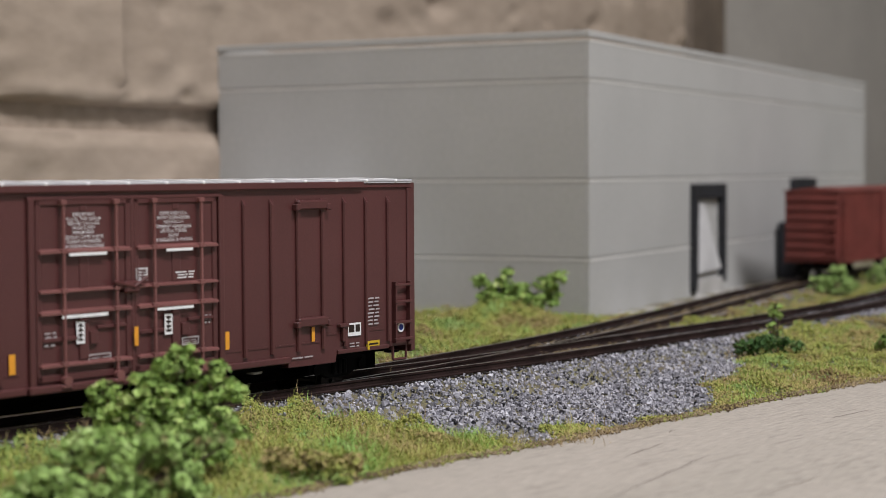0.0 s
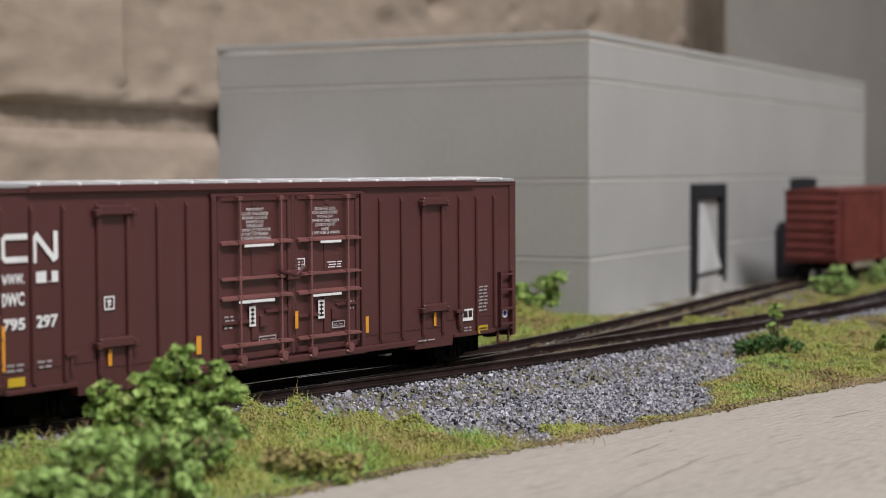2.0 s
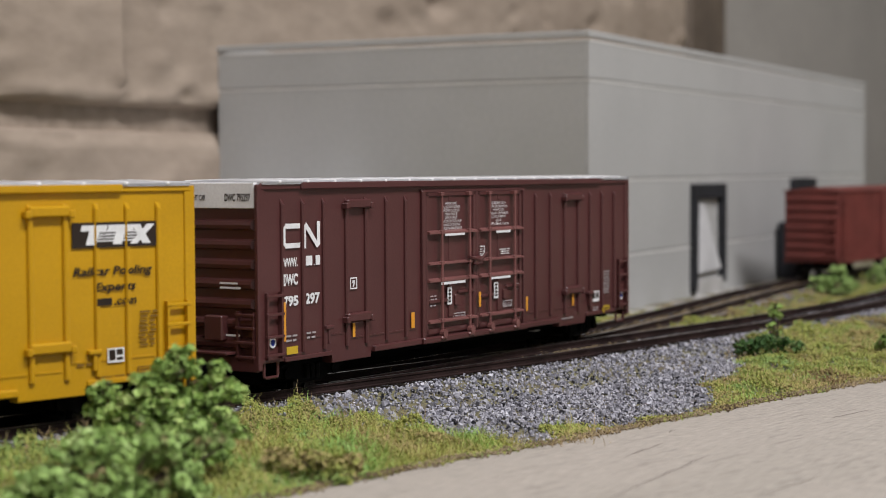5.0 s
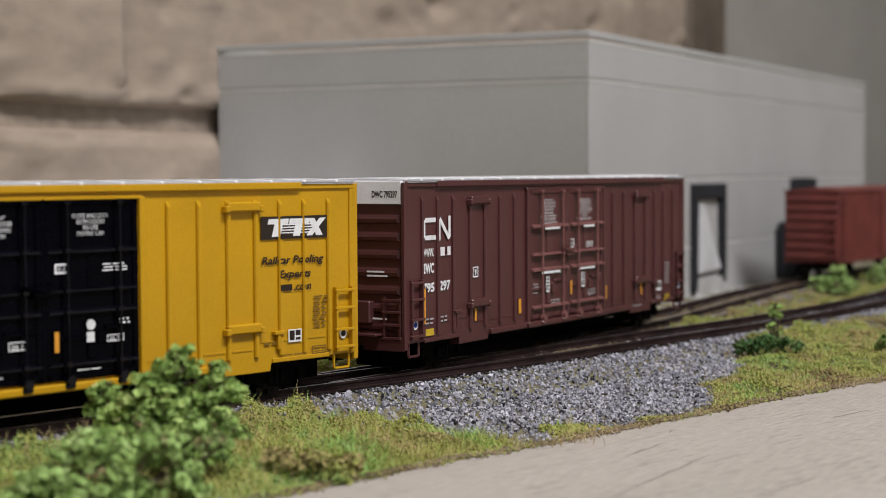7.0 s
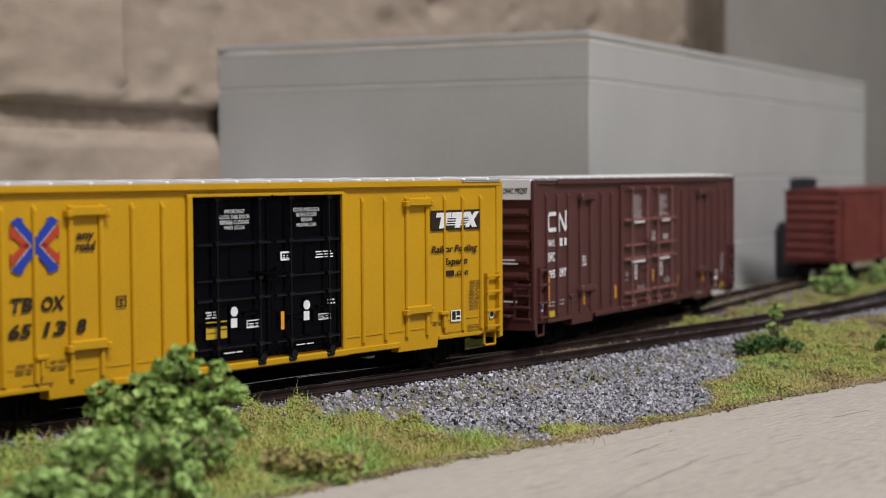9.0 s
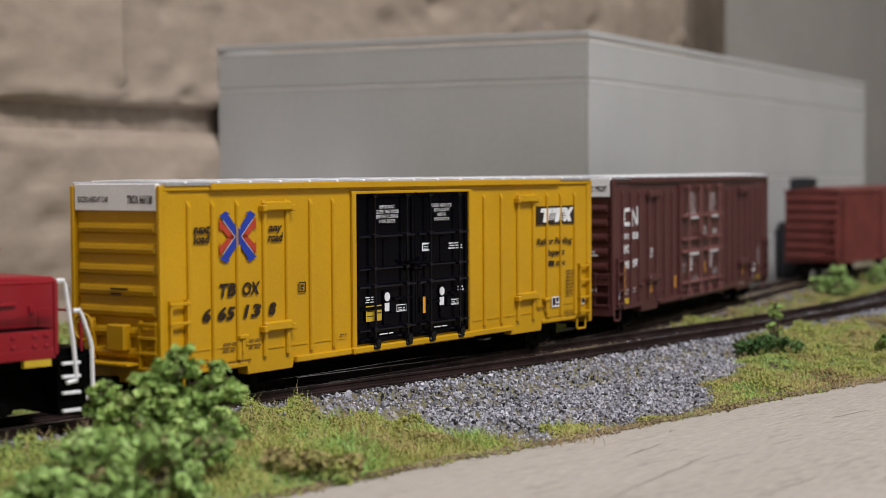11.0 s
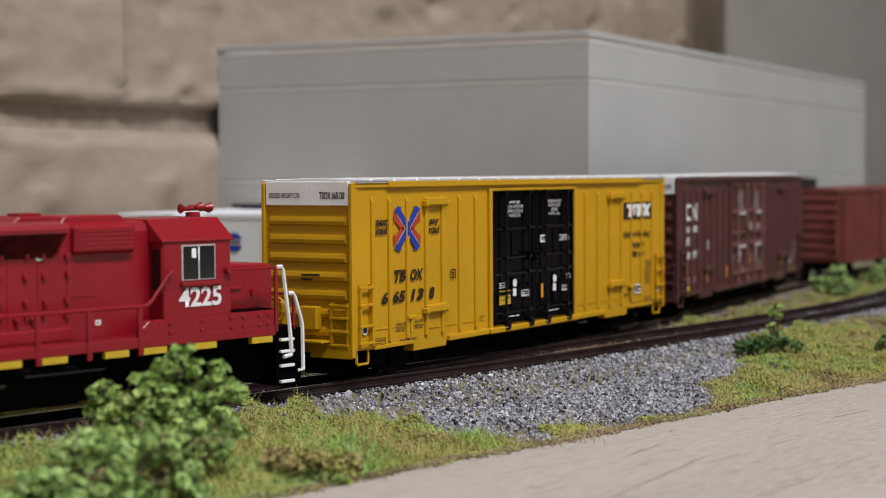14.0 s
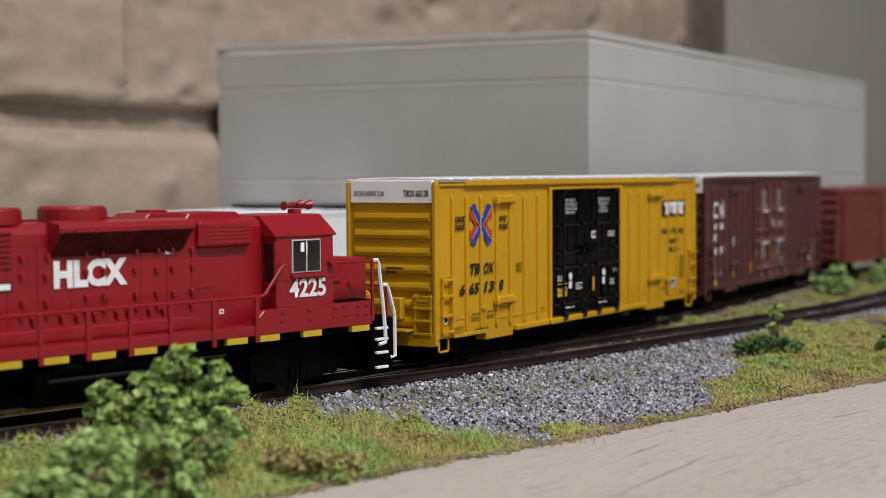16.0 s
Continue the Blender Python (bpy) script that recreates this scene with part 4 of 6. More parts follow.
def letter_brown(car):
    """White lettering of the brown car: a worm-shaped emblem, marks, door notices and small stencils."""
    y = SIDE - 0.02
    # emblem: an open rounded bracket and a rounded zigzag
    def stroke(pts, w):
        bm = bmesh.new()
        for (ax, az), (bx, bz) in zip(pts, pts[1:]):
            d = Vector((bx - ax, 0, bz - az)).normalized()
            n = Vector((-d.z, 0, d.x)) * w / 2
            e = d * w * 0.32
            q = [Vector((ax, 0, az)) + n - e, Vector((ax, 0, az)) - n - e, Vector((bx, 0, bz)) - n + e, Vector((bx, 0, bz)) + n + e]
            vs = [bm.verts.new(Vector((p.x, y - 0.001 * len(bm.verts), p.z)) * MM) for p in q]
            bm.faces.new(vs)
        return bm
    part("emblem", stroke([(-50.9, 25.85), (-54.3, 25.85), (-54.75, 25.5), (-54.75, 23.2), (-54.3, 22.85), (-50.9, 22.85)], 0.78), WHITE, car, "white worm-shaped emblem")
    part("emblem", stroke([(-49.55, 22.55), (-49.55, 25.7), (-49.2, 25.95), (-46.3, 22.75), (-45.95, 23.0), (-45.95, 26.2)], 0.78), WHITE, car, "white worm-shaped emblem")
    lettering("web_line", "WWW.", -55.2, -51.3, 19.6, 21.0, y, WHITE, car, bold=0.03)
    part("web_line", bars([(-49.3, -47.6, 19.6, 21.1), (-47.2, -47.0, 19.6, 19.8), (-46.7, -45.6, 19.6, 21.1)], y), WHITE, car)
    lettering("reporting_mark", "DWC", -55.2, -51.3, 16.75, 18.55, y, WHITE, car, bold=0.042)
    lettering("car_number", "795", -55.0, -51.2, 13.5, 15.15, y, WHITE, car, bold=0.042)
    lettering("car_number", "297", -49.45, -45.7, 13.55, 15.3, y, WHITE, car, bold=0.042)
    part("stencil", bars(stencil_rows(-54.5, -51.2, 8.1, 9.5, 2, 1) + stencil_rows(-49.4, -46.4, 8.2, 9.6, 2, 2), y), STENCIL, car)
    part("plate_notice", bars(frame_rows(-37.6, -35.7, 15.2, 17.1, 0.22) + [(-37.0, -36.3, 16.2, 16.6)], y), WHITE, car)
    lettering("plate_notice", "F", -36.9, -36.3, 15.55, 16.1, y, WHITE, car, bold=0.03)
    part("reflector", bars([(-20.1, -19.1, 7.5, 10.2)], y), AMBER, car)
    part("reflector", bars([(18.3, 19.1, 7.7, 10.4)], y), AMBER, car)
    part("reflector", bars([(0.45, 1.15, 9.8, 12.5)], y - 0.75), AMBER, car)
    part("reflector", bars([(36.5, 37.2, 7.5, 9.8)], y), AMBER, car)
    part("reflector", bars([(-55.45, -54.95, 8.3, 14.3)], y - 0.5), AMBER, car)
    part("reflector", bars([(-37.0, -36.3, 7.4, 9.7)], y), AMBER, car)
    d = -9.10
    lettering("door_notice", "IMPORTANT\nCLOSE THIS DOOR\nBEFORE CLOSING\nMAIN DOOR\nIMPORTANT\nFERMER CETTE PORTE\nAVANT DE FERMER\nLA PORTE PRINCIPALE", -11.0, -4.2, 23.95, 28.75, d, WHITE, car, bold=-0.004, lines=0.95)
    lettering("door_notice", "CLOSE AND LOCK\nBOTH DOORS BEFORE\nMOVING CAR\nFERMER ET VERROUILLER\nLES DEUX PORTES\nAVANT\nDE DEPLACER LE WAGON", 4.9, 11.9, 24.3, 28.6, d, WHITE, car, bold=-0.004, lines=0.95)
    part("door_label", bars([(-10.7, -4.3, 22.9, 23.3)], -9.86), WHITE, car)
    part("door_label", bars([(6.4, 11.4, 22.9, 23.3)], -9.86), WHITE, car)
    part("door_label", bars([(-12.0, -4.2, 14.45, 14.9)], -9.86), WHITE, car)
    part("door_label", bars([(4.6, 11.4, 14.5, 14.9)], -9.86), WHITE, car)
    part("door_stencil", bars(frame_rows(1.3, 3.4, 18.9, 20.7, 0.2) + stencil_rows(1.6, 3.1, 19.2, 20.4, 3, 4) + stencil_rows(8.6, 12.6, 18.9, 20.1, 3, 5), d - 0.1), WHITE, car)
    part("door_plate", bars([(-9.3, -7.9, 10.8, 13.9)], d - 0.25), WHITE, car)
    part("plate_writing", bars([(-9.0, -8.2, 11.2 + 0.65 * k, 11.5 + 0.65 * k) for k in range(4)] + [(-8.7, -8.5, 11.2, 13.6)], d - 0.28), INK, car)
    part("door_plate", bars([(6.3, 7.8, 10.9, 13.9)], d - 0.25), WHITE, car)
    part("plate_writing", bars([(6.6, 7.5, 11.3 + 0.65 * k, 11.6 + 0.65 * k) for k in range(4)] + [(6.9, 7.1, 11.3, 13.6)], d - 0.28), INK, car)
    part("door_stencil", bars(frame_rows(-7.2, -3.3, 7.9, 9.2, 0.2) + stencil_rows(-6.8, -3.7, 8.2, 8.9, 2, 6) + frame_rows(9.7, 12.9, 9.1, 10.3, 0.2) + stencil_rows(10.0, 12.6, 9.4, 10.0, 2, 7)
                               + stencil_rows(-14.6, -12.4, 10.8, 13.0, 4, 8) + stencil_rows(14.0, 15.2, 12.0, 13.6, 3, 9), d - 0.1), STENCIL, car)
    part("data_plate", bars([(44.6, 47.8, 7.7, 9.8)], y), WHITE, car)
    part("data_plate", bars([(44.9, 46.2, 8.3, 9.5), (46.5, 47.5, 8.3, 9.5)], y - 0.02), INK, car)
    part("stencil", bars(stencil_rows(49.0, 52.3, 9.2, 14.0, 8, 10) + stencil_rows(45.0, 47.6, 5.9, 6.9, 2, 11) + stencil_rows(31.8, 37.5, 5.1, 5.6, 1, 12), y), STENCIL, car)
    part("yellow_notice", bars([(49.0, 52.2, 5.2, 6.6)], y), SAFETY, car)
    part("yellow_notice", bars([(49.3, 51.9, 5.9, 6.2), (49.5, 51.7, 5.5, 5.7)], y - 0.02), INK, car)
    part("yellow_notice", bars([(-54.2, -51.4, 6.1, 7.3)], y), SAFETY, car)
    for x in (57.5, -57.6):
        part("badge", disc(bmesh.new(), (x, y, 8.3), "y", 0.85, 0.04, 16), WHITE, car)
        part("badge", disc(bmesh.new(), (x, y - 0.04, 8.3), "y", 0.5, 0.04, 12), BLUE, car)
    part("end_stencil", bars([(1.5, 5.0, 17.2, 17.5), (1.5, 5.6, 16.5, 16.8), (1.2, 5.4, 9.3, 9.6)], -60.95, "end"), BAND, car)


def letter_yellow(car):
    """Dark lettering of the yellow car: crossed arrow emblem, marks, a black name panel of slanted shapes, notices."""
    y = SIDE - 0.02
    # crossed double arrows in blue and red with white edges
    cx, cz = -44.4, 24.6
    blue = [(-0.3, 0.75), (2.2, 3.3), (1.75, 3.45), (2.75, 3.8), (4.15, 3.1), (3.7, 2.95), (3.25, 2.55), (0.45, -0.1)]
    white = [(0.4, -0.1), (3.25, 2.6), (3.42, 2.45), (0.57, -0.22)]
    red = [(0.75, 0.15), (3.5, 2.3), (4.1, 2.75), (4.1, 0.75), (3.75, 1.25), (1.7, -0.35), (1.0, -0.35)]
    for sx in (-1, 1):
        for sz in (-1, 1):
            for pts, m, lift in ((red, EMBLEM_RED, 0.0), (white, STENCIL, 0.025), (blue, BLUE, 0.045)):
                part("emblem", flat([(cx + sx * u, cz + sz * w) for u, w in pts], y - lift), m, car, "crossed blue and red arrow emblem")
    part("emblem", flat([(cx - 0.95, cz - 0.75), (cx, cz - 1.05), (cx + 0.95, cz - 0.75), (cx + 0.6, cz), (cx + 0.95, cz + 0.75), (cx, cz + 1.05), (cx - 0.95, cz + 0.75), (cx - 0.6, cz)], y - 0.065), BLUE, car)
    for t, x0, x1, z0, z1 in (("next", -54.0, -50.4, 25.2, 26.5), ("load", -54.0, -50.5, 23.8, 25.2), ("any", -37.4, -34.2, 24.7, 26.0), ("road", -37.6, -34.0, 23.5, 24.9)):
        lettering("slogan", t, x0, x1, z0, z1, y, INK, car, slant=0.2, bold=0.034)
    lettering("reporting_mark", "TB", -48.6, -45.0, 15.75, 17.75, y, INK, car, slant=0.2, bold=0.034)
    lettering("reporting_mark", "OX", -43.5, -39.4, 15.7, 17.7, y, INK, car, slant=0.2, bold=0.034)
    for t, x0, x1 in (("6", -52.3, -50.5), ("65", -49.0, -45.1), ("13", -43.4, -39.3), ("8", -37.6, -35.8)):
        lettering("car_number", t, x0, x1, 12.3, 14.3, y, INK, car, slant=0.2, bold=0.034)
    part("stencil", bars(stencil_rows(-48.0, -44.8, 7.7, 9.4, 2, 21) + stencil_rows(-42.4, -39.4, 7.8, 9.5, 2, 22) + frame_rows(-55.0, -51.2, 5.6, 6.9, 0.18) + stencil_rows(-54.6, -51.6, 5.9, 6.6, 2, 23)
                         + stencil_rows(-47.5, -40.5, 5.8, 6.5, 1, 24), y), INK_SOFT, car)
    part("plate_notice", bars(frame_rows(-30.4, -28.6, 15.4, 17.0, 0.2) + [(-29.9, -29.2, 16.2, 16.5), (-29.7, -29.3, 15.7, 16.0)], y), INK, car)
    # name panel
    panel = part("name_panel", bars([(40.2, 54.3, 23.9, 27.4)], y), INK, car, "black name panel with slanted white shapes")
    for x in (41.2, 45.6):
        part("panel_shape", flat([(x + 0.4, 26.2), (x + 4.6, 26.2), (x + 4.8, 27.0), (x + 0.6, 27.0)], y - 0.03), WHITE, panel)
        part("panel_shape", flat([(x + 1.2, 24.3), (x + 2.7, 24.3), (x + 3.3, 26.2), (x + 1.8, 26.2)], y - 0.03), WHITE, panel)
    part("panel_shape", flat([(49.6, 24.3), (50.9, 24.3), (53.9, 27.0), (52.6, 27.0)], y - 0.03), WHITE, panel)
    part("panel_shape", flat([(50.0, 27.0), (51.4, 27.0), (53.2, 24.3), (51.8, 24.3)], y - 0.04), WHITE, panel)
    part("panel_shape", bars([(44.2, 51.0, 24.75 + 0.42 * k, 24.92 + 0.42 * k) for k in range(4)], y - 0.025), BAND, panel)
    for t, x0, x1, z0, z1 in (("Railcar Pooling", 40.3, 53.4, 19.7, 21.3), ("Experts", 43.7, 50.6, 17.5, 19.1)):
        lettering("slogan", t, x0, x1, z0, z1, y, INK, car, slant=0.2, bold=0.03)
    part("web_line", bars([(43.9, 46.6, 15.9, 16.9)], y), INK, car)
    lettering("web_line", ".com", 46.9, 50.7, 15.85, 16.75, y, INK, car, slant=0.2, bold=0.02)
    part("stencil", bars(stencil_rows(51.0, 54.3, 9.9, 15.2, 8, 25) + stencil_rows(40.4, 43.8, 7.8, 8.6, 1, 26) + frame_rows(50.7, 53.8, 5.7, 7.0, 0.18) + stencil_rows(51.0, 53.5, 6.0, 6.7, 2, 27)
                         + stencil_rows(44.5, 48.6, 5.9, 6.4, 1, 28) + stencil_rows(-20.2, -18.2, 7.8, 8.4, 1, 29), y), INK_SOFT, car)
    part("data_plate", bars([(45.7, 48.5, 7.9, 9.9)], y), WHITE, car)
    part("data_plate", bars([(45.95, 47.0, 8.2, 9.7), (47.2, 48.25, 8.9, 9.7), (47.2, 48.25, 8.2, 8.6)], y - 0.02), INK, car)
    d = -9.10
    lettering("door_notice", "IMPORTANT\nCLOSE THIS DOOR\nBEFORE CLOSING\nMAIN DOOR", -10.5, -4.0, 25.6, 28.6, d, WHITE, car, bold=0.0, lines=0.95)
    lettering("door_notice", "CLOSE AND LOCK\nBOTH DOORS\nBEFORE\nMOVING CAR", 5.6, 11.7, 25.6, 28.6, d, WHITE, car, bold=0.0, lines=0.95)
    part("door_stencil", bars([(2.5, 4.5, 21.6, 21.9), (2.5, 4.5, 20.5, 20.8), (2.5, 2.8, 20.8, 21.6)] + stencil_rows(2.9, 4.3, 20.9, 21.5, 2, 30) + stencil_rows(10.4, 14.8, 20.6, 21.9, 3, 31)
                               + frame_rows(-5.0, -2.1, 10.6, 11.8, 0.15) + frame_rows(11.1, 14.0, 10.7, 11.7, 0.15) + stencil_rows(-13.6, -11.2, 12.6, 13.8, 3, 32)
                               + stencil_rows(-4.7, -2.3, 10.8, 11.5, 2, 33) + stencil_rows(11.3, 13.8, 10.9, 11.5, 2, 34) + stencil_rows(13.0, 15.2, 12.6, 14.2, 3, 35)
                               + stencil_rows(-10.0, -5.0, 7.1, 7.5, 1, 36) + stencil_rows(5.6, 10.0, 7.1, 7.5, 1, 37), d - 0.15), BAND, car)
    part("door_plate", bars([(-13.5, -11.2, 9.5, 12.1), (-10.5, -9.2, 9.5, 12.1)], d - 0.15), SAFETY, car)
    part("door_plate", bars([(-13.3, -11.4, 10.3, 10.45), (-13.3, -11.4, 11.1, 11.25), (-10.4, -9.3, 10.7, 10.9)], d - 0.18), INK, car)
    for x in (-7.7, 8.3):
        part("door_disc", disc(bmesh.new(), (x, d - 0.2, 13.3), "y", 0.75, 0.06, 14), WHITE, car)
        part("door_plate", bars([(x - 0.7, x + 0.6, 10.9, 12.3)], d - 0.2), WHITE, car)
    part("reflector", bars([(2.0, 2.75, 9.9, 12.7)], d - 0.6), AMBER, car)
    for x in (57.6, -57.4):
        part("badge", disc(bmesh.new(), (x, y, 8.5), "y", 0.85, 0.04, 16), WHITE, car)
        part("badge", disc(bmesh.new(), (x, y - 0.04, 8.5), "y", 0.5, 0.04, 12), INK, car)
    part("end_stencil", bars([(-1.0, 2.6, 17.3, 17.6), (-1.0, 1.2, 16.6, 16.9), (-1.2, 2.4, 9.2, 9.4)], -60.95, "end"), INK, car)


def build_old_boxcar():
    """The parked oxide-red boxcar at the end of the siding."""
    car = empty("old_boxcar", "weathered oxide-red ribbed boxcar parked on the siding", "freight car")
    W, h = 8.9, 49.0
    part("body", boxes((-h, h, -W, W, 4.8, 27.2), bev=0.2), OXIDE, car)
    part("roof", prism([(-9.4, 27.0), (9.4, 27.0), (9.4, 27.5), (0, 28.6), (-9.4, 27.5)], -h - 0.4, h + 0.4, "x"), OXIDE, car)
    part("underframe", boxes((-h + 1, h - 1, -3, 3, 3.4, 5)), UNDER, car)
    for k in range(7):
        z = 6.8 + k * 3.0
        for e in (-1, 1):
            bm = prism([(0, -0.9), (0.6, -0.5), (0.6, 0.5), (0, 0.9)], -8.3, 8.3, "y")
            ob = part("end_rib", bm, OXIDE, car)
            ob.matrix_local = Matrix.Translation((e * h * MM, 0, z * MM)) @ Matrix.Rotation(0 if e > 0 else math.pi, 4, "Z")
    for k in range(-9, 10):
        for y in (-1, 1):
            if abs(k) > 1:
                part("rib", boxes((k * 5 - 0.4, k * 5 + 0.4, *sorted((y * (W - 0.1), y * (W + 0.45))), 5.4, 26.8)), OXIDE, car)
    for y in (-1, 1):
        part("door", boxes((-8, 8, *sorted((y * W, y * (W + 0.7))), 5.6, 26.6), bev=0.2), OXIDE, car)
        part("side_sill", boxes((-h, h, *sorted((y * W, y * (W + 0.35))), 4.6, 5.6)), OXIDE, car)
    for e in (-1, 1):
        ladder(car, *sorted((e * (h - 3.5), e * (h - 0.8))), OXIDE, (6.4, 9.2, 12.6, 15.4, 18.4, 21.4, 24.4), -W, 25.4)
        end_ladder(car, e * h, e, -8.0, -5.2, OXIDE, (6.4, 9.2, 12.6, 15.4, 18.4))
        build_coupler(car, e * h, e)
        build_truck(car, e * 36.1, 0, 0.6, e, PLASTIC, moving=False)
    car.matrix_world = vehicle_pose(3.493, 0.6)


LOCO_OFF, LOCO_BASE = -2.236, 0.54


def build_locomotive():
    """A red four-axle hood-unit locomotive, cab and short hood towards the cars."""
    lo = empty("diesel_locomotive", "bright red road switcher locomotive with white handrails and yellow sill marks", "locomotive")
    part("frame", boxes((-54, 52.6, -8.8, 8.8, 8.3, 10.6), bev=0.15), UNDER, lo)
    part("side_sill", boxes((-54, 47.5, -9.6, -8.7, 9.45, 10.9), (-54, 47.5, 8.7, 9.6, 9.45, 10.9), bev=0.12), RED, lo)
    part("walkway", boxes((-54, 26, -9.5, 9.5, 10.75, 11.05)), RED, lo)
    # long hood with rounded shoulders
    outline = [(-5.9, 10.9), (-5.9, 25.9), (-5.5, 26.8), (-4.6, 27.3), (4.6, 27.3), (5.5, 26.8), (5.9, 25.9), (5.9, 10.9)]
    hood = part("long_hood", prism(outline, -52.0, 26.4, "x"), RED, lo)
    part("hood_base", boxes((-52, 12.8, -6.4, 6.4, 10.8, 13.0), bev=0.3), RED, hood)
    part("step_strip", boxes((-30, 12.8, -6.15, -5.8, 13.0, 13.3)), RED, hood)
    # blister with overhanging intake wings
    wing = [(-5.6, 22.6), (-5.6, 27.6), (-8.3, 27.3), (-8.6, 26.6), (-8.5, 26.1)]
    b = part("intake_blister", prism(wing, -13.6, 10.6, "x"), RED, hood)
    part("intake_blister", prism([(-p, q) for p, q in wing], -13.6, 10.6, "x"), RED, hood)
    # shade below each wing, painted as a dark red strip on its slope
    for s in (-1, 1):
        part("intake_screen", prism([(s * 5.62, 22.5), (s * 5.70, 22.4), (s * 8.56, 26.0), (s * 8.48, 26.1)], -13.0, 10.0, "x"), INTAKE_SHADE, b, "dark red strip for the shade under the intake wing")
    part("intake_lip", boxes((-11.0, -0.2, -8.85, -8.4, 26.0, 26.35), bev=0.05), RED, b)
    part("filter_box", boxes((12.9, 23.3, -7.1, 7.1, 22.9, 27.0), bev=0.45), RED, hood)
    for k in range(5):
        part("louvre", boxes((13.6, 22.6, -7.22, -7.05, 23.6 + k * 0.6, 23.85 + k * 0.6)), RED, hood)
    part("filter_top", prism([(11.8, 27.0), (24.0, 27.0), (22.4, 28.2), (13.0, 28.2)], -4.6, 4.6, "y", bev=0.2), RED, hood)
    # fans and roof boxes
    for x in (-5.4, -20, -36):
        fan = part("fan", disc(bmesh.new(), (x, -0.6, 28.2), "z", 4.9, 1.9, 28), RED, hood)
        bm = disc(bmesh.new(), (x, -0.6, 29.25), "z", 4.9, 0.5, 28, 4.5)
        part("fan_cap", bm, RED, fan)
    part("roof_hatch", prism([(4.6, 27.2), (13.6, 27.2), (12.4, 28.3), (6.2, 28.3)], -3.8, 3.8, "y", bev=0.2), RED, hood)
    part("exhaust_stack", boxes((7.2, 10.8, -2.2, 1.0, 28.2, 28.7), bev=0.15), RED, hood)
    # panel joints, latches and hinges on the hood side
    y = -5.98
    joints = [-20.4, -15.4, -9.8, -3.6, 2.6, 7.4, 12.2]
    part("door_edge", boxes(*[(x - 0.07, x + 0.07, y, y + 0.12, 13.2, 24.6) for x in joints]), RED, hood)
    part("door_edge", boxes((-18.4, -12.6, y, y + 0.12, 24.3, 24.45), (5.6, 12.4, y, y + 0.12, 24.3, 24.45), (12.9, 16.8, y - 0.05, y + 0.1, 17.0, 17.2), (19.4, 22.4, y - 0.05, y + 0.1, 22.2, 22.35)), RED, hood)
    hinge = None
    for x in (-18.2, -14.0, -7.4, -4.4, 1.4, 5.4, 8.3, 12.0):
        for z in (14.8, 16.6, 20.2, 22.8):
            if hinge is None:
                ob = part("hinge", boxes((-0.3, 0.3, -0.45, 0.2, -0.45, 0.45), bev=0.12), RED, hood)
                hinge = ob.data
            else:
                ob = new("hinge", hinge)
                ob.parent = hood
            ob.matrix_local = Matrix.Translation(((x + random.uniform(-0.2, 0.2)) * MM, y * MM, (z + random.uniform(-0.15, 0.15)) * MM))
    latch = None
    for x in (-16.4, -11.6, -9.0, -6.0, -2.0, 0.0, 3.9, 6.4):
        if latch is None:
            ob = part("latch", boxes((-0.5, 0.5, -0.4, 0.2, 0.2, 0.65), (-0.2, 0.2, -0.5, 0.2, -0.7, 0.2), bev=0.1), RED, hood)
            latch = ob.data
        else:
            ob = new("latch", latch)
            ob.parent = hood
        ob.matrix_local = Matrix.Translation((x * MM, y * MM, 14.1 * MM))
    part("grille", boxes(*[(-24, -19.6, y - 0.25, y + 0.1, 21.6 + k * 0.75, 21.95 + k * 0.75) for k in range(7)]), RED, hood)
    part("notice", bars([(7.1, 8.3, 22.3, 23.3)], y - 0.02), WHITE, hood)
    part("notice", bars([(7.3, 8.1, 22.6, 22.9)], y - 0.04), INK, hood)
    part("notice", bars([(-26, -19.6, 18.3, 19.7)], y - 0.02), INK, hood)
    part("notice", bars([(-25.7, -19.9, 18.6, 19.4)], y - 0.04), BAND, hood)
    part("notice", bars([(14.0, 14.9, 13.3, 14.0)], -9.78), WHITE, hood)
    part("notice", bars([(14.2, 14.7, 13.5, 13.75)], -9.80), INK, hood)
    lettering("reporting_mark", "HLCX", -12.9, -0.1, 18.3, 22.2, y - 0.12, WHITE, hood, "large white letters", bold=0.06)
    # cab
    cab = part("cab", boxes((26.6, 39.2, -8.95, 8.95, 10.8, 24.3), bev=0.2), RED, lo)
    roof = [(-9.25, 24.15), (-9.25, 24.45), (-5.6, 27.5), (5.6, 27.5), (9.25, 24.45), (9.25, 24.15)]
    part("cab_roof", prism(roof, 26.2, 39.6, "x", bev=0.12), RED, cab)
    bm = boxes((29.8, 36.1, -9.12, -8.9, 18.55, 23.7), bev=0.05)
    part("window_frame", bm, CONCRETE, cab, "grey window frame")
    for x0, x1 in ((30.05, 32.8), (33.1, 35.85)):
        part("window_pane", boxes((x0, x1, -9.16, -9.1, 18.75, 23.5)), GLASS_DARK, cab)
    # pale patches on the glazing: window reflections laid on as paint
    part("window_pane", boxes((32.6, 33.3, -9.14, -9.09, 21.4, 23.3), (31.6, 32.4, -9.18, -9.15, 21.8, 23.2)), BAND, cab)
    part("arm_rest", boxes((29.6, 36.6, -9.6, -8.9, 17.7, 18.4), bev=0.15), RED, cab)
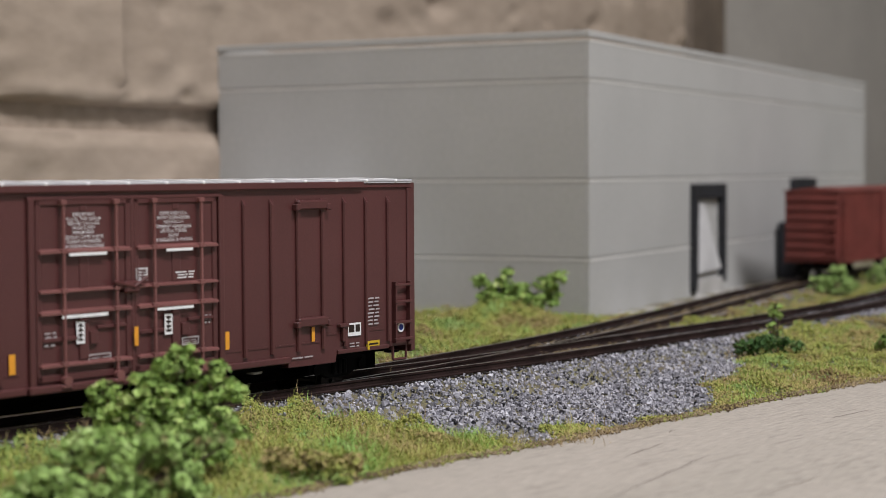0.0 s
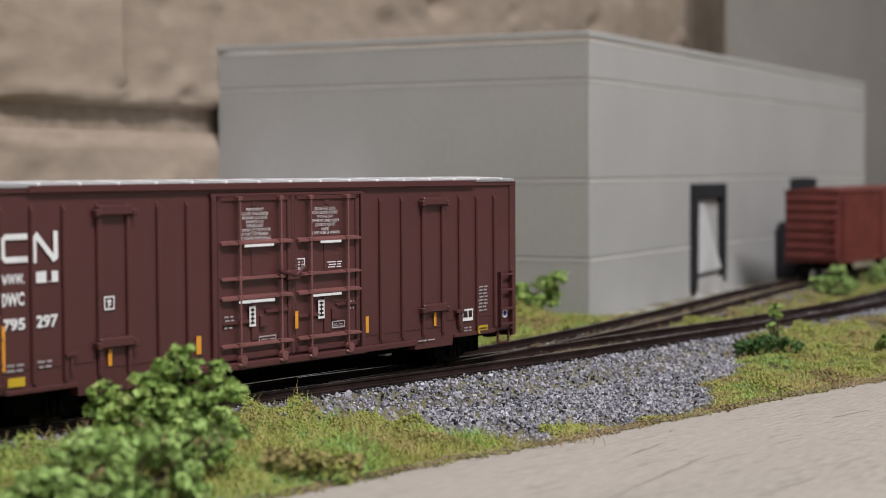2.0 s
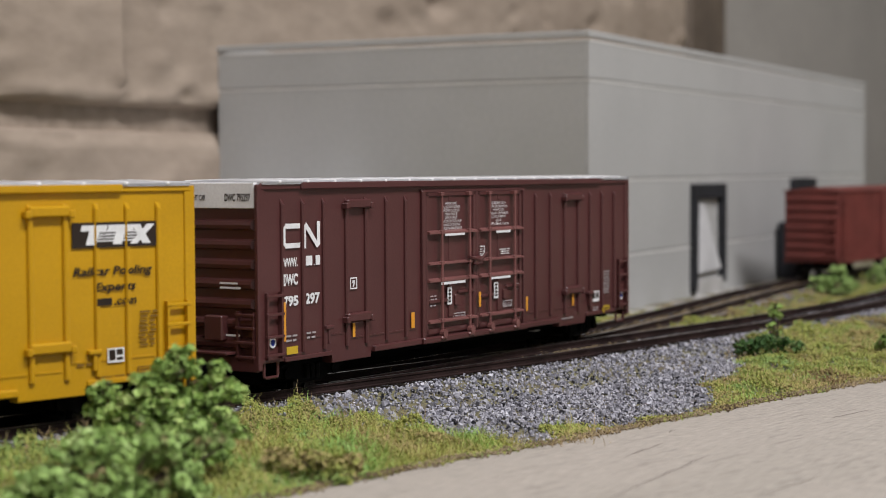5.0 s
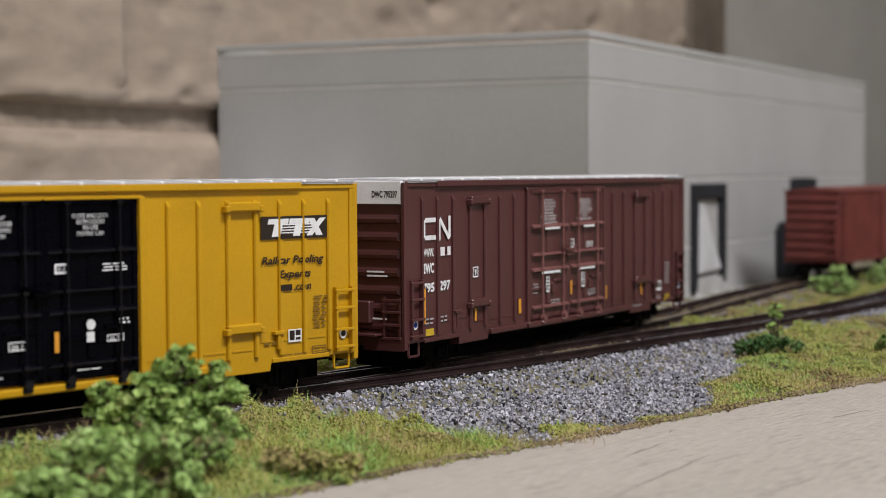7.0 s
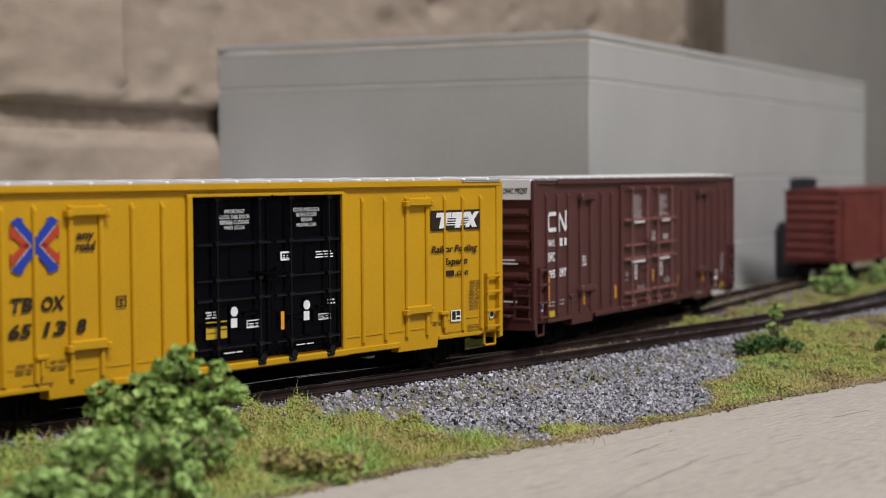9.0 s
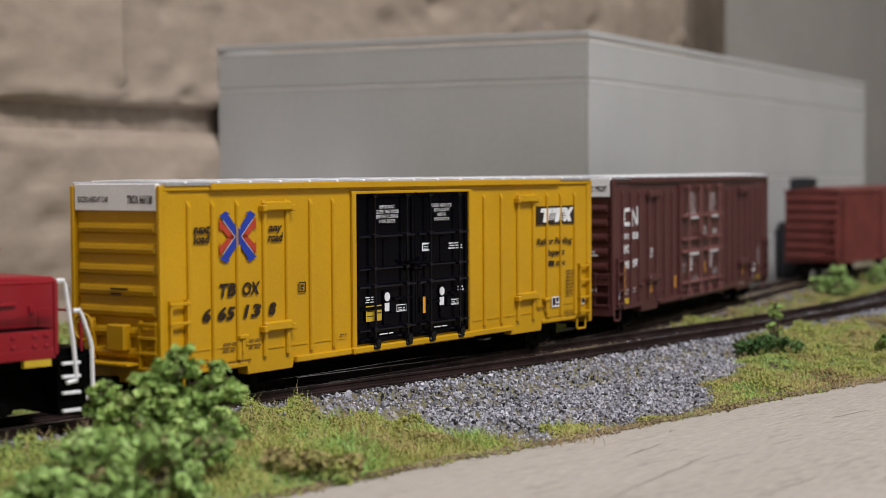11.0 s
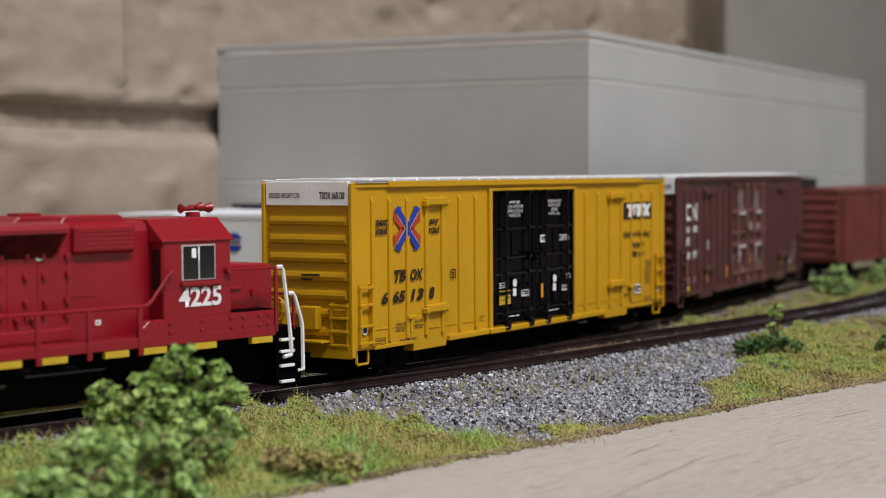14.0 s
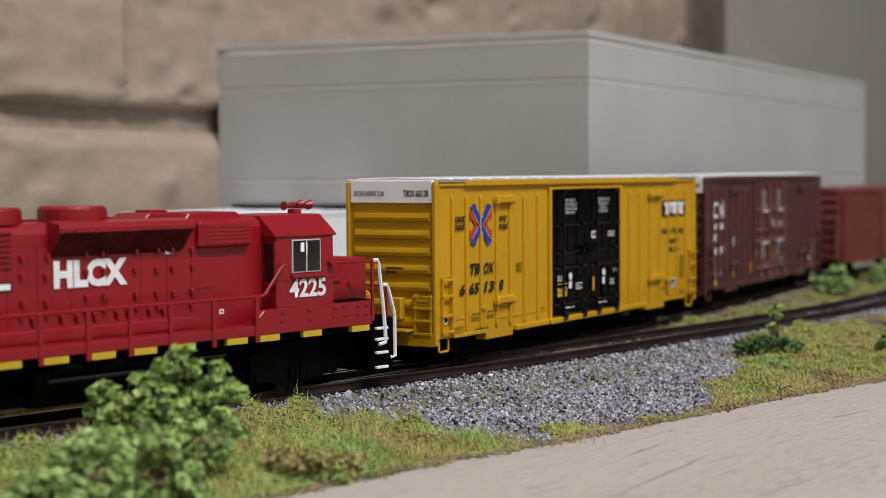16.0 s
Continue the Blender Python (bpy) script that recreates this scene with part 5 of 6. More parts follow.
    part("cab_seam", boxes((26.8, 39.1, -9.05, -8.9, 17.55, 17.7), (26.6, 39.2, -9.3, -8.9, 13.1, 13.35)), RED, cab)
    part("rear_window", boxes((26.5, 26.65, -8.4, -6.4, 17.2, 23.2)), GLASS_DARK, cab)
    part("rear_window", boxes((26.4, 26.7, -8.7, -8.4, 16.9, 23.5), (26.4, 26.7, -8.4, -6.2, 16.8, 17.2)), RED, cab)
    part("front_window", boxes((39.15, 39.3, -8.0, -6.2, 19.0, 23.2), (39.15, 39.3, 6.2, 8.0, 19.0, 23.2)), GLASS_DARK, cab)
    lettering("road_number", "4225", 29.2, 37.2, 14.7, 17.55, -9.1, WHITE, cab, "white road number", bold=0.028)
    # horn cluster on the cab roof
    bm = boxes((38.6, 40.2, -0.9, 0.9, 27.3, 28.2), bev=0.15)
    for dx, dy, ln in ((1, -0.7, 3.0), (1, 0.9, 2.4), (-1, 0.1, 2.4), (1, 0.1, 3.4)):
        z = 28.7 + 0.25 * abs(dy)
        tube(bm, [(39.4, dy, z), (39.4 + dx * ln * 0.6, dy, z)], 0.32, 8)
        disc(bm, (39.4 + dx * ln * 0.78, dy, z), "x", 0.32 if dx > 0 else 0.75, ln * 0.36, 12, 0.75 if dx > 0 else 0.32)
    part("horn", bm, RED, cab, "red cluster of air horns")
    # short hood, battery boxes and steps
    nose = part("short_hood", prism([(39.2, 11), (50.2, 11), (50.2, 19.5), (49.6, 20.2), (39.2, 20.5)], -5.9, 5.9, "y", bev=0.35), RED, lo)
    part("sand_hatch", boxes((42.0, 44.2, -1.2, 1.2, 20.3, 20.9), bev=0.2), RED, nose)
    part("nose_latch", boxes((41.0, 43.6, -6.3, -5.8, 16.5, 16.9), (45.6, 46.3, -6.3, -5.8, 15.4, 16.4), (47.0, 49.6, -5.98, -5.85, 12.8, 16.0), bev=0.08), RED, nose)
    part("headlight", boxes((50.1, 50.8, -1.6, 1.6, 17.6, 19.0), bev=0.2), RED, nose)
    box_l = part("battery_box", prism([(22.2, 9.6), (47.2, 9.6), (47.2, 13.4), (39.3, 13.4), (39.3, 13.2), (23.4, 13.2), (22.2, 12.2)], -9.55, -8.0, "y", bev=0.12), RED, lo)
    part("box_hinge", boxes(*[(x - 0.35, x + 0.35, -9.75, -9.5, z, z + 0.5) for x in (27.2, 33.0, 38.6, 41.0, 44.2, 46.0) for z in (11.0, 12.4)], bev=0.08), RED, box_l)
    part("box_top", boxes((39.5, 47.0, -9.5, -6.0, 13.4, 13.55)), UNDER, box_l)
    part("battery_box", boxes((22.2, 47.2, 8.0, 9.55, 9.6, 13.3), bev=0.15), RED, lo)
    # steps at the front
    st = part("step_well", boxes((48.0, 52.6, -9.0, 9.0, 1.6, 9.6), bev=0.15), UNDER, lo)
    for z in (2.0, 4.4, 6.6, 8.4):
        for s in (-1, 1):
            part("step_tread", boxes((48.5, 51.3, *sorted((s * 9.0, s * 9.6)), z, z + 0.42), bev=0.05), WHITE_RAIL, st, "white edged step")
    part("pilot", boxes((52.4, 53.6, -8.6, 8.6, 1.4, 9.4), bev=0.2), UNDER, lo)
    part("end_platform", boxes((50.0, 53.4, -8.8, 8.8, 9.3, 10.2), bev=0.1), UNDER, lo)
    # handrails
    for s in (-1, 1):
        y = s * 9.55
        rail = part("handrail", tube(bmesh.new(), [(-50, y, 15.35), (22.6, y, 15.35), (23.6, y, 15.7), (27.0, y, 19.5), (27.8, y, 19.95)], 0.27), RED, lo)
        for x in (21.8, 13.1, 4.8, -2.5, -9.9, -17.8, -25.6, -33.4, -41.2, -49):
            bm = boxes((x - 0.4, x + 0.4, y - 0.22, y + 0.22, 8.4, 15.5), bev=0.08)
            part("stanchion", bm, RED, rail)
        front = part("handrail", tube(bmesh.new(), [(38.0, y, 19.75), (48.4, y, 19.75)], 0.24), RED, lo)
        part("stanchion", boxes((47.2, 47.8, y - 0.22, y + 0.22, 10.0, 19.9), bev=0.08), RED, front)
        part("handrail_bracket", disc(bmesh.new(), (38.3, y + 0.1, 19.75), "y", 0.55, 0.7, 10), RED, front)
        part("handrail", tube(bmesh.new(), [(47.6, y, 19.8), (48.7, y, 19.8), (49.0, y, 19.2), (50.2, y, 11.0), (50.6, y, 7.0), (50.5, y, 6.2), (49.0, y, 6.0)], 0.33), WHITE_RAIL, lo, "white grab rail")
        part("handrail", tube(bmesh.new(), [(50.6, s * 8.9, 15.6), (51.6, s * 8.9, 15.6), (52.0, s * 8.9, 15.0), (53.3, s * 8.9, 11.4), (53.5, s * 8.9, 10.4), (53.6, s * 8.9, 3.7), (52.4, s * 8.9, 3.6)], 0.33), WHITE_RAIL, lo, "white grab rail")
        part("end_rail", tube(bmesh.new(), [(52.0, s * 8.6, 10), (52.0, s * 8.6, 15.4), (52.0, s * 2.5, 15.4), (52.0, s * 2.5, 10)], 0.26), RED, lo)
    # yellow sill marks after each post
    mark = None
    for x in (-25.0, -17.3, -9.3, -1.9, 5.4, 15.7, 22.4, 31.6, 42.6):
        if mark is None:
            ob = part("sill_mark", boxes((0, 4.1, -9.62, -8.7, 8.5, 9.43)), SAFETY, lo)
            mark = ob.data
        else:
            ob = new("sill_mark", mark)
            ob.parent = lo
        ob.matrix_local = Matrix.Translation((x * MM, 0, 0))
    part("chassis", boxes((-50, 47.8, -6.2, 6.2, 2.6, 8.7)), UNDER, lo)
    # tank, trucks
    tank = part("fuel_tank", prism([(-8.2, 8.4), (-8.6, 6.2), (-7.4, 2.4), (7.4, 2.4), (8.6, 6.2), (8.2, 8.4)], -18.0, 13.0, "x", bev=0.3), UNDER, lo)
    part("tank_pipe", tube(bmesh.new(), [(-16.4, -9.2, 6.1), (-0.2, -9.2, 6.1)], 0.25), WHEEL, tank)
    part("tank_pipe", tube(bmesh.new(), [(3.0, -9.0, 7.0), (16.0, -9.0, 7.0)], 0.16), WHEEL, tank)
    part("air_tank", disc(bmesh.new(), (-2, -8.0, 7.4), "x", 1.0, 26, 14), UNDER, lo)
    for e in (-1, 1):
        build_truck(lo, e * 32.5, LOCO_OFF, LOCO_BASE, e, PLASTIC, wheelbase=17.0, radius=3.1, tall=2.4)
    build_coupler(lo, 53.4, 1)
    build_coupler(lo, -54, -1)
    MOVERS.append((lo, LOCO_OFF, LOCO_BASE))
    return lo

# ---------------------------------------------------------------- plants, ballast


def pieces(name, rows, mat, label, category, kind="stuff"):
    """Join many small meshes, given as (verts, faces), into one object."""
    vs, fs = [], []
    for v, f in rows:
        o = len(vs)
        vs.extend(v)
        fs.extend([tuple(i + o for i in q) for q in f])
    me = bpy.data.meshes.new(name)
    me.from_pydata(vs, [], fs)
    me.materials.append(mat)
    ob = new(name, me)
    return tagged(ob, label, category, kind=kind)


OCTA_F = ((0, 2, 4), (2, 1, 4), (1, 3, 4), (3, 0, 4), (2, 0, 5), (1, 2, 5), (3, 1, 5), (0, 3, 5))
CUBE_F = ((0, 1, 3, 2), (4, 6, 7, 5), (0, 4, 5, 1), (2, 3, 7, 6), (0, 2, 6, 4), (1, 5, 7, 3))


def stone(rng, p, r):
    q = Euler((rng.uniform(0, 6), rng.uniform(0, 6), rng.uniform(0, 6))).to_matrix()
    s = (rng.uniform(0.7, 1.25), rng.uniform(0.6, 1.0), rng.uniform(0.5, 0.9))
    v = []
    for x in (-1, 1):
        for y in (-1, 1):
            for z in (-1, 1):
                v.append(tuple(p + q @ Vector((x * s[0] * rng.uniform(0.45, 0.8), y * s[1] * rng.uniform(0.45, 0.8), z * s[2] * rng.uniform(0.45, 0.8))) * r))
    return v, CUBE_F


def crumb(rng, p, r):
    v = [Vector(d) * r * rng.uniform(0.6, 1.3) for d in ((1, 0, 0), (-1, 0, 0), (0, 1, 0), (0, -1, 0), (0, 0, 1), (0, 0, -1))]
    q = Euler((rng.uniform(0, 6), rng.uniform(0, 6), 0)).to_matrix()
    return [tuple(p + q @ a) for a in v], OCTA_F


def blade(rng, p, h, w, lean=0.5):
    a = rng.uniform(0, 2 * math.pi)
    d = Vector((math.cos(a), math.sin(a), 0))
    t = Vector((rng.uniform(-lean, lean), rng.uniform(-lean, lean), 1)).normalized()
    bend = Vector((rng.uniform(-0.5, 0.5), rng.uniform(-0.5, 0.5), -0.15))
    m = p + t * h * 0.55
    e = p + t * h + bend * h * 0.35
    return [tuple(p - d * w), tuple(p + d * w), tuple(m + d * w * 0.8), tuple(m - d * w * 0.8), tuple(e)], ((0, 1, 2, 3), (3, 2, 4))


def leaf(rng, p, r, out):
    """A bent flake that faces roughly outwards from its tuft."""
    n = (out + Vector((rng.gauss(0, 0.45), rng.gauss(0, 0.45), rng.gauss(0.25, 0.45)))).normalized()
    a = Matrix.Rotation(rng.uniform(0, 6.28), 3, n) @ n.orthogonal().normalized()
    b = n.cross(a)
    k = rng.uniform(0.5, 0.85)
    return [tuple(p - a * r), tuple(p + b * r * k + n * r * 0.25), tuple(p + a * r * rng.uniform(0.8, 1.2)), tuple(p - b * r * k + n * r * 0.25)], ((0, 1, 2), (0, 2, 3))


def grass_amount(x, y):
    """How grassy the bench is at a place, 0 to 1."""
    e, a = road_coords(x, y)
    if e < 0:
        return 0.0
    g = track_gap(x, y)
    dm = np.sqrt(((_M - np.array((x, y))) ** 2).sum(1))
    i = int(dm.argmin())
    m = MAIN[i]
    d = MAIN[min(i + 1, len(MAIN) - 1)] - MAIN[max(i - 1, 0)]
    side = (x - m.x) * d.y - (y - m.y) * d.x      # > 0 on the road's side
    wob = 0.004 * noise.noise(Vector((x * 60, y * 60, 3))) + 0.002 * noise.noise(Vector((x * 200, y * 200, 8)))
    if side > 0:
        stations = ((-0.3, 0.062), (0.034, 0.060), (0.043, 0.048), (0.0460, 0.036), (0.0475, 0.022), (0.050, 0.012), (0.054, 0.0055), (0.058, 0.0035), (0.0626, 0.0085),
                    (0.072, 0.0115), (0.077, 0.0055), (0.092, 0.0060), (0.110, 0.0115), (0.1417, 0.029), (0.159, 0.039), (0.20, 0.058), (0.6, 0.066))
        for (a0, e0), (a1, e1) in zip(stations, stations[1:]):
            if a0 <= a <= a1:
                lim = e0 + (e1 - e0) * (a - a0) / (a1 - a0)
                break
        else:
            return 0.0
        if g < 0.010 or e > lim + wob * 1.4:
            return 0.0
        return min(1.0, (lim + wob * 1.4 - e) / 0.005)
    # beyond the through track
    return 1.0 if g > 0.0098 + wob * 0.7 else 0.0


BLD_INV = BLD.inverted()
CELL = 0.0012
GX0, GY0, GNX, GNY = -0.132, 0.168, 290, 380


def survey():
    """Grass, track distance and height of the bench on a fine net of cells."""
    net = []
    for j in range(GNY):
        row = []
        for i in range(GNX):
            x, y = GX0 + (i + 0.5) * CELL, GY0 + (j + 0.5) * CELL
            if abs(x / y) > 0.31 or road_coords(x, y)[0] < -0.002:
                row.append(None)
            else:
                row.append((grass_amount(x, y), track_gap(x, y), ground_height(x, y)))
        net.append(row)
    return net


MOUND = (0.0130, 0.4250)


def mound_height(x, y):
    return 0.0048 * math.exp(-((x - MOUND[0]) / 0.016) ** 2 - ((y - MOUND[1]) / 0.014) ** 2)


def turf_heap(x, y, e, amount):
    """Height of the loose foam above the ground: lumps at two sizes, thin towards the road and the ballast."""
    lump = max(0.0, 0.25 + noise.noise(Vector((x * 130, y * 130, 21)))) + 0.6 * max(0.0, noise.noise(Vector((x * 330, y * 330, 5))))
    tall = 0.0027 if x < 0.02 else 0.0022
    return tall * lump * min(1.0, max(0.08, (e - 0.0008) / 0.008)) * amount + mound_height(x, y)


def scatter():
    rng = random.Random(11)
    net = survey()

    def cell(x, y):
        i, j = int((x - GX0) / CELL), int((y - GY0) / CELL)
        return net[j][i] if 0 <= i < GNX and 0 <= j < GNY else None
    stones, crumbs, blades, straw, dirt = [], [], [], [], []
    def bench(n, box4):
        for _ in range(n):
            yield rng.uniform(box4[0], box4[1]), rng.uniform(box4[2], box4[3])
    # ballast: one bed along both tracks and the wide shoulder in front
    for x, y in bench(330000, (-0.11, 0.15, 0.19, 0.52)):
        c = cell(x, y)
        if c is None or abs(x / y) > 0.29:
            continue
        e, a = road_coords(x, y)
        if e < 0.001 or a < -0.03 - e * 0.9 and e < 0.03:
            continue
        gr, g, z = c
        if rng.random() < min(0.97, 1.6 * gr):
            continue
        if e > 0.058 and g > 0.013:
            continue
        near_rail = g < 0.0085
        if near_rail and rng.random() < 0.25:
            continue
        r = rng.choice((0.20, 0.24, 0.28, 0.32, 0.36, 0.48)) * rng.uniform(0.85, 1.15) * MM * (0.75 if near_rail else 1.0)
        z += rng.uniform(-0.2, 0.5) * MM
        if near_rail:
            z = -0.0018 + rng.uniform(-0.2, 0.2) * MM
        stones.append(stone(rng, Vector((x, y, z)), r))
    # fine turf: crumbs of foam heaped in low uneven mounds, with few fibres between
    def fibres(x, y, p, lush, edge, far):
        k = rng.random()
        if k < (0.30 if lush > 0.12 else 0.10):
            blades.append(blade(rng, p, rng.uniform(1.0, 2.6) * MM * (0.4 if edge else 1.0) * (0.6 if far else 1.1), rng.uniform(0.04, 0.08) * MM, 0.9))
        elif k > 0.975:
            straw.append(blade(rng, p, rng.uniform(1.2, 3.4) * MM * (0.6 if edge else 1), 0.045 * MM, 0.7))
    for n, area in ((420000, (-0.13, 0.21, 0.17, 0.62)), (150000, (-0.085, 0.02, 0.19, 0.275)), (90000, (0.0, 0.10, 0.25, 0.40))):
        for x, y in bench(n, area):
            c = cell(x, y)
            if c is None:
                continue
            gr, g, z = c
            if gr <= 0 or rng.random() > gr or (y > 0.42 and rng.random() < 0.4):
                continue
            bx = BLD_INV @ Vector((x, y, 0))
            if bx.x > -0.001 and bx.y > -0.010:
                continue
            if bx.x > 0.004 and bx.y > -0.034 and bx.x < 0.20:
                if rng.random() < 0.6:
                    dirt.append(crumb(rng, Vector((x, y, z + 0.2 * MM)), rng.uniform(0.15, 0.4) * MM))
                continue
            e = road_coords(x, y)[0]
            edge, far = e < 0.003, x > 0.02
            heap = turf_heap(x, y, e, gr)
            lush = noise.noise(Vector((x * 45, y * 45, 12)))
            top = Vector((x, y, z + heap * rng.uniform(0.75, 1.05)))
            if e < rng.uniform(0.0, 0.0022) and y < 0.40:
                dirt.append(crumb(rng, Vector((x, y, z + 0.3 * MM)), rng.uniform(0.10, 0.30) * MM))
                continue
            crumbs.append(crumb(rng, top, rng.uniform(0.10, 0.34) * MM * (1.25 if y > 0.36 else 1.0)))
            fibres(x, y, top, lush, edge, far)
    # the weedy mound at the warehouse's foot
    for _ in range(14000):
        x, y = MOUND[0] + rng.gauss(0, 0.013), MOUND[1] + rng.gauss(0, 0.010)
        bx = BLD_INV @ Vector((x, y, 0))
        if (bx.x > -0.0005 and bx.y > -0.001) or track_gap(x, y) < 0.010:
            continue
        crumbs.append(crumb(rng, Vector((x, y, ground_height(x, y) + mound_height(x, y) * rng.uniform(0.6, 1.05))), rng.uniform(0.2, 0.5) * MM))
    # dirt and foam crumbs strewn along the road's edge, tan dust between the siding's rails
    for _ in range(9000):
        a, e = rng.uniform(-0.03, 0.20), rng.gauss(0.0, 0.0008)
        lush = noise.noise(Vector((a * 160, 3, 8)))
        e += 0.0012 * lush
        q = np.array((ROAD_P.x, ROAD_P.y)) + _RA * a + _RN * (e + road_edge(a))
        (dirt if rng.random() < 0.72 else crumbs).append(crumb(rng, Vector((q[0], q[1], -0.0049 + rng.uniform(0, 0.25) * MM)), rng.uniform(0.07, 0.26) * MM))
    for _ in range(9000):
        sx = rng.uniform(0.75, 2.9)
        h = heading(sx)
        p = on_line(sx) + Vector((-math.sin(h), math.cos(h), 0)) * rng.choice((rng.gauss(0, 0.0016), rng.gauss(-0.0085, 0.0015), rng.gauss(0.0085, 0.0015)))
        dirt.append(crumb(rng, Vector((p.x, p.y, -0.0016 + rng.uniform(0, 0.3) * MM)), rng.uniform(0.12, 0.34) * MM))
    # straw tuft by the siding, lone fibres between the rails
    for cx, cy, n, h in ((-0.0105, 0.3235, 90, 4.2), (0.024, 0.4045, 60, 3.0), (0.060, 0.462, 60, 3.2), (0.018, 0.246, 50, 3.0), (0.060, 0.349, 40, 2.6)):
        for _ in range(n):
            x, y = cx + rng.gauss(0, 0.0022), cy + rng.gauss(0, 0.0022)
            straw.append(blade(rng, Vector((x, y, ground_height(x, y))), rng.uniform(0.5, 1) * h * MM, 0.05 * MM, 0.5))
    for _ in range(40):
        s = rng.uniform(0.4, 2.0)
        p = on_line(s) + Vector((rng.gauss(0.004, 0.006), rng.gauss(-0.004, 0.006), -0.002))
        straw.append(blade(rng, p, rng.uniform(1.5, 3.2) * MM, 0.045 * MM, 0.6))
    pieces("ballast", stones, BALLAST, "loose grey and charcoal ballast stones", "ballast")
    pieces("dirt", dirt, DIRT, "dark brown dirt crumbs along the road edge", "dirt")
    pieces("turf", crumbs, TURF, "green and ochre ground foam turf", "turf")
    pieces("grass", blades, GRASS, "short green static grass fibres", "grass")
    pieces("dry_grass", straw, STRAW, "pale straw-coloured dry grass fibres", "grass")


def build_bush(name, label, at, clumps, mat, count, size, seed, stems=4):
    """Thin stems and a crown of leaf flakes gathered in uneven clumps; clumps are (dx, dy, dz, radius) in mm."""
    rng = random.Random(seed)
    x, y = at
    base = Vector((x, y, ground_height(x, y)))
    bush = empty(name, label, "bush", "bushes")
    bush.location = base
    bm = bmesh.new()
    for c in clumps[:max(stems, 1)]:
        tube(bm, [(0, 0, -0.5), (c[0] * 0.4, c[1] * 0.4, c[2] * 0.45), (c[0], c[1], c[2])], 0.22, 5)
    part("stem", bm, BARK, bush)
    rows, twigs = [], bmesh.new()
    total = sum(c[3] ** 2 for c in clumps)
    for dx, dy, dz, r in clumps:
        n = int(count * r * r / total)
        knots = []
        for _ in range(5 + int(r * r * 1.7)):
            d = Vector((rng.gauss(0, 1), rng.gauss(0, 1), rng.gauss(0.25, 0.8))).normalized()
            knots.append((d * r * rng.uniform(0.55, 1.12), rng.uniform(0.5, 1.0) * (0.55 + 0.17 * r)))
        for _ in range(n):
            k, tuft = rng.choice(knots)
            d = (k.normalized() * 0.4 + Vector((rng.gauss(0, 1), rng.gauss(0, 1), rng.gauss(0.15, 1))).normalized()).normalized()
            p = (Vector((dx, dy, dz)) + k + Vector((d.x * 1.25, d.y * 1.25, d.z * 0.8)) * tuft * rng.uniform(0.25, 1.55)) * MM
            if p.z < 0.0002:
                continue
            rows.append(leaf(rng, p, size * rng.choice((0.5, 0.7, 0.9, 1.1, 1.7)) * rng.uniform(0.85, 1.15) * MM, d))
        for _ in range(int(2 + r * 2)):
            k, tuft = rng.choice(knots)
            a = Vector((dx, dy, dz)) + k * 0.6
            b = a + k.normalized() * (r * 0.5 + tuft) + Vector((rng.gauss(0, 0.6), rng.gauss(0, 0.6), rng.gauss(0.3, 0.6)))
            if min(a.z, b.z) > 0.3:
                tube(twigs, [a, (a + b) / 2 + Vector((0, 0, 0.2)), b], 0.07, 3)
    part("twig_tangle", twigs, DRY_TWIG, bush, "fine dry twigs")
    vs, fs = [], []
    for v, f in rows:
        o = len(vs)
        vs.extend(v)
        fs.extend([tuple(i + o for i in q) for q in f])
    me = bpy.data.meshes.new("crown")
    me.from_pydata(vs, [], fs)
    me.materials.append(mat)
    crown = new("crown", me)
    crown.parent = bush
    return bush


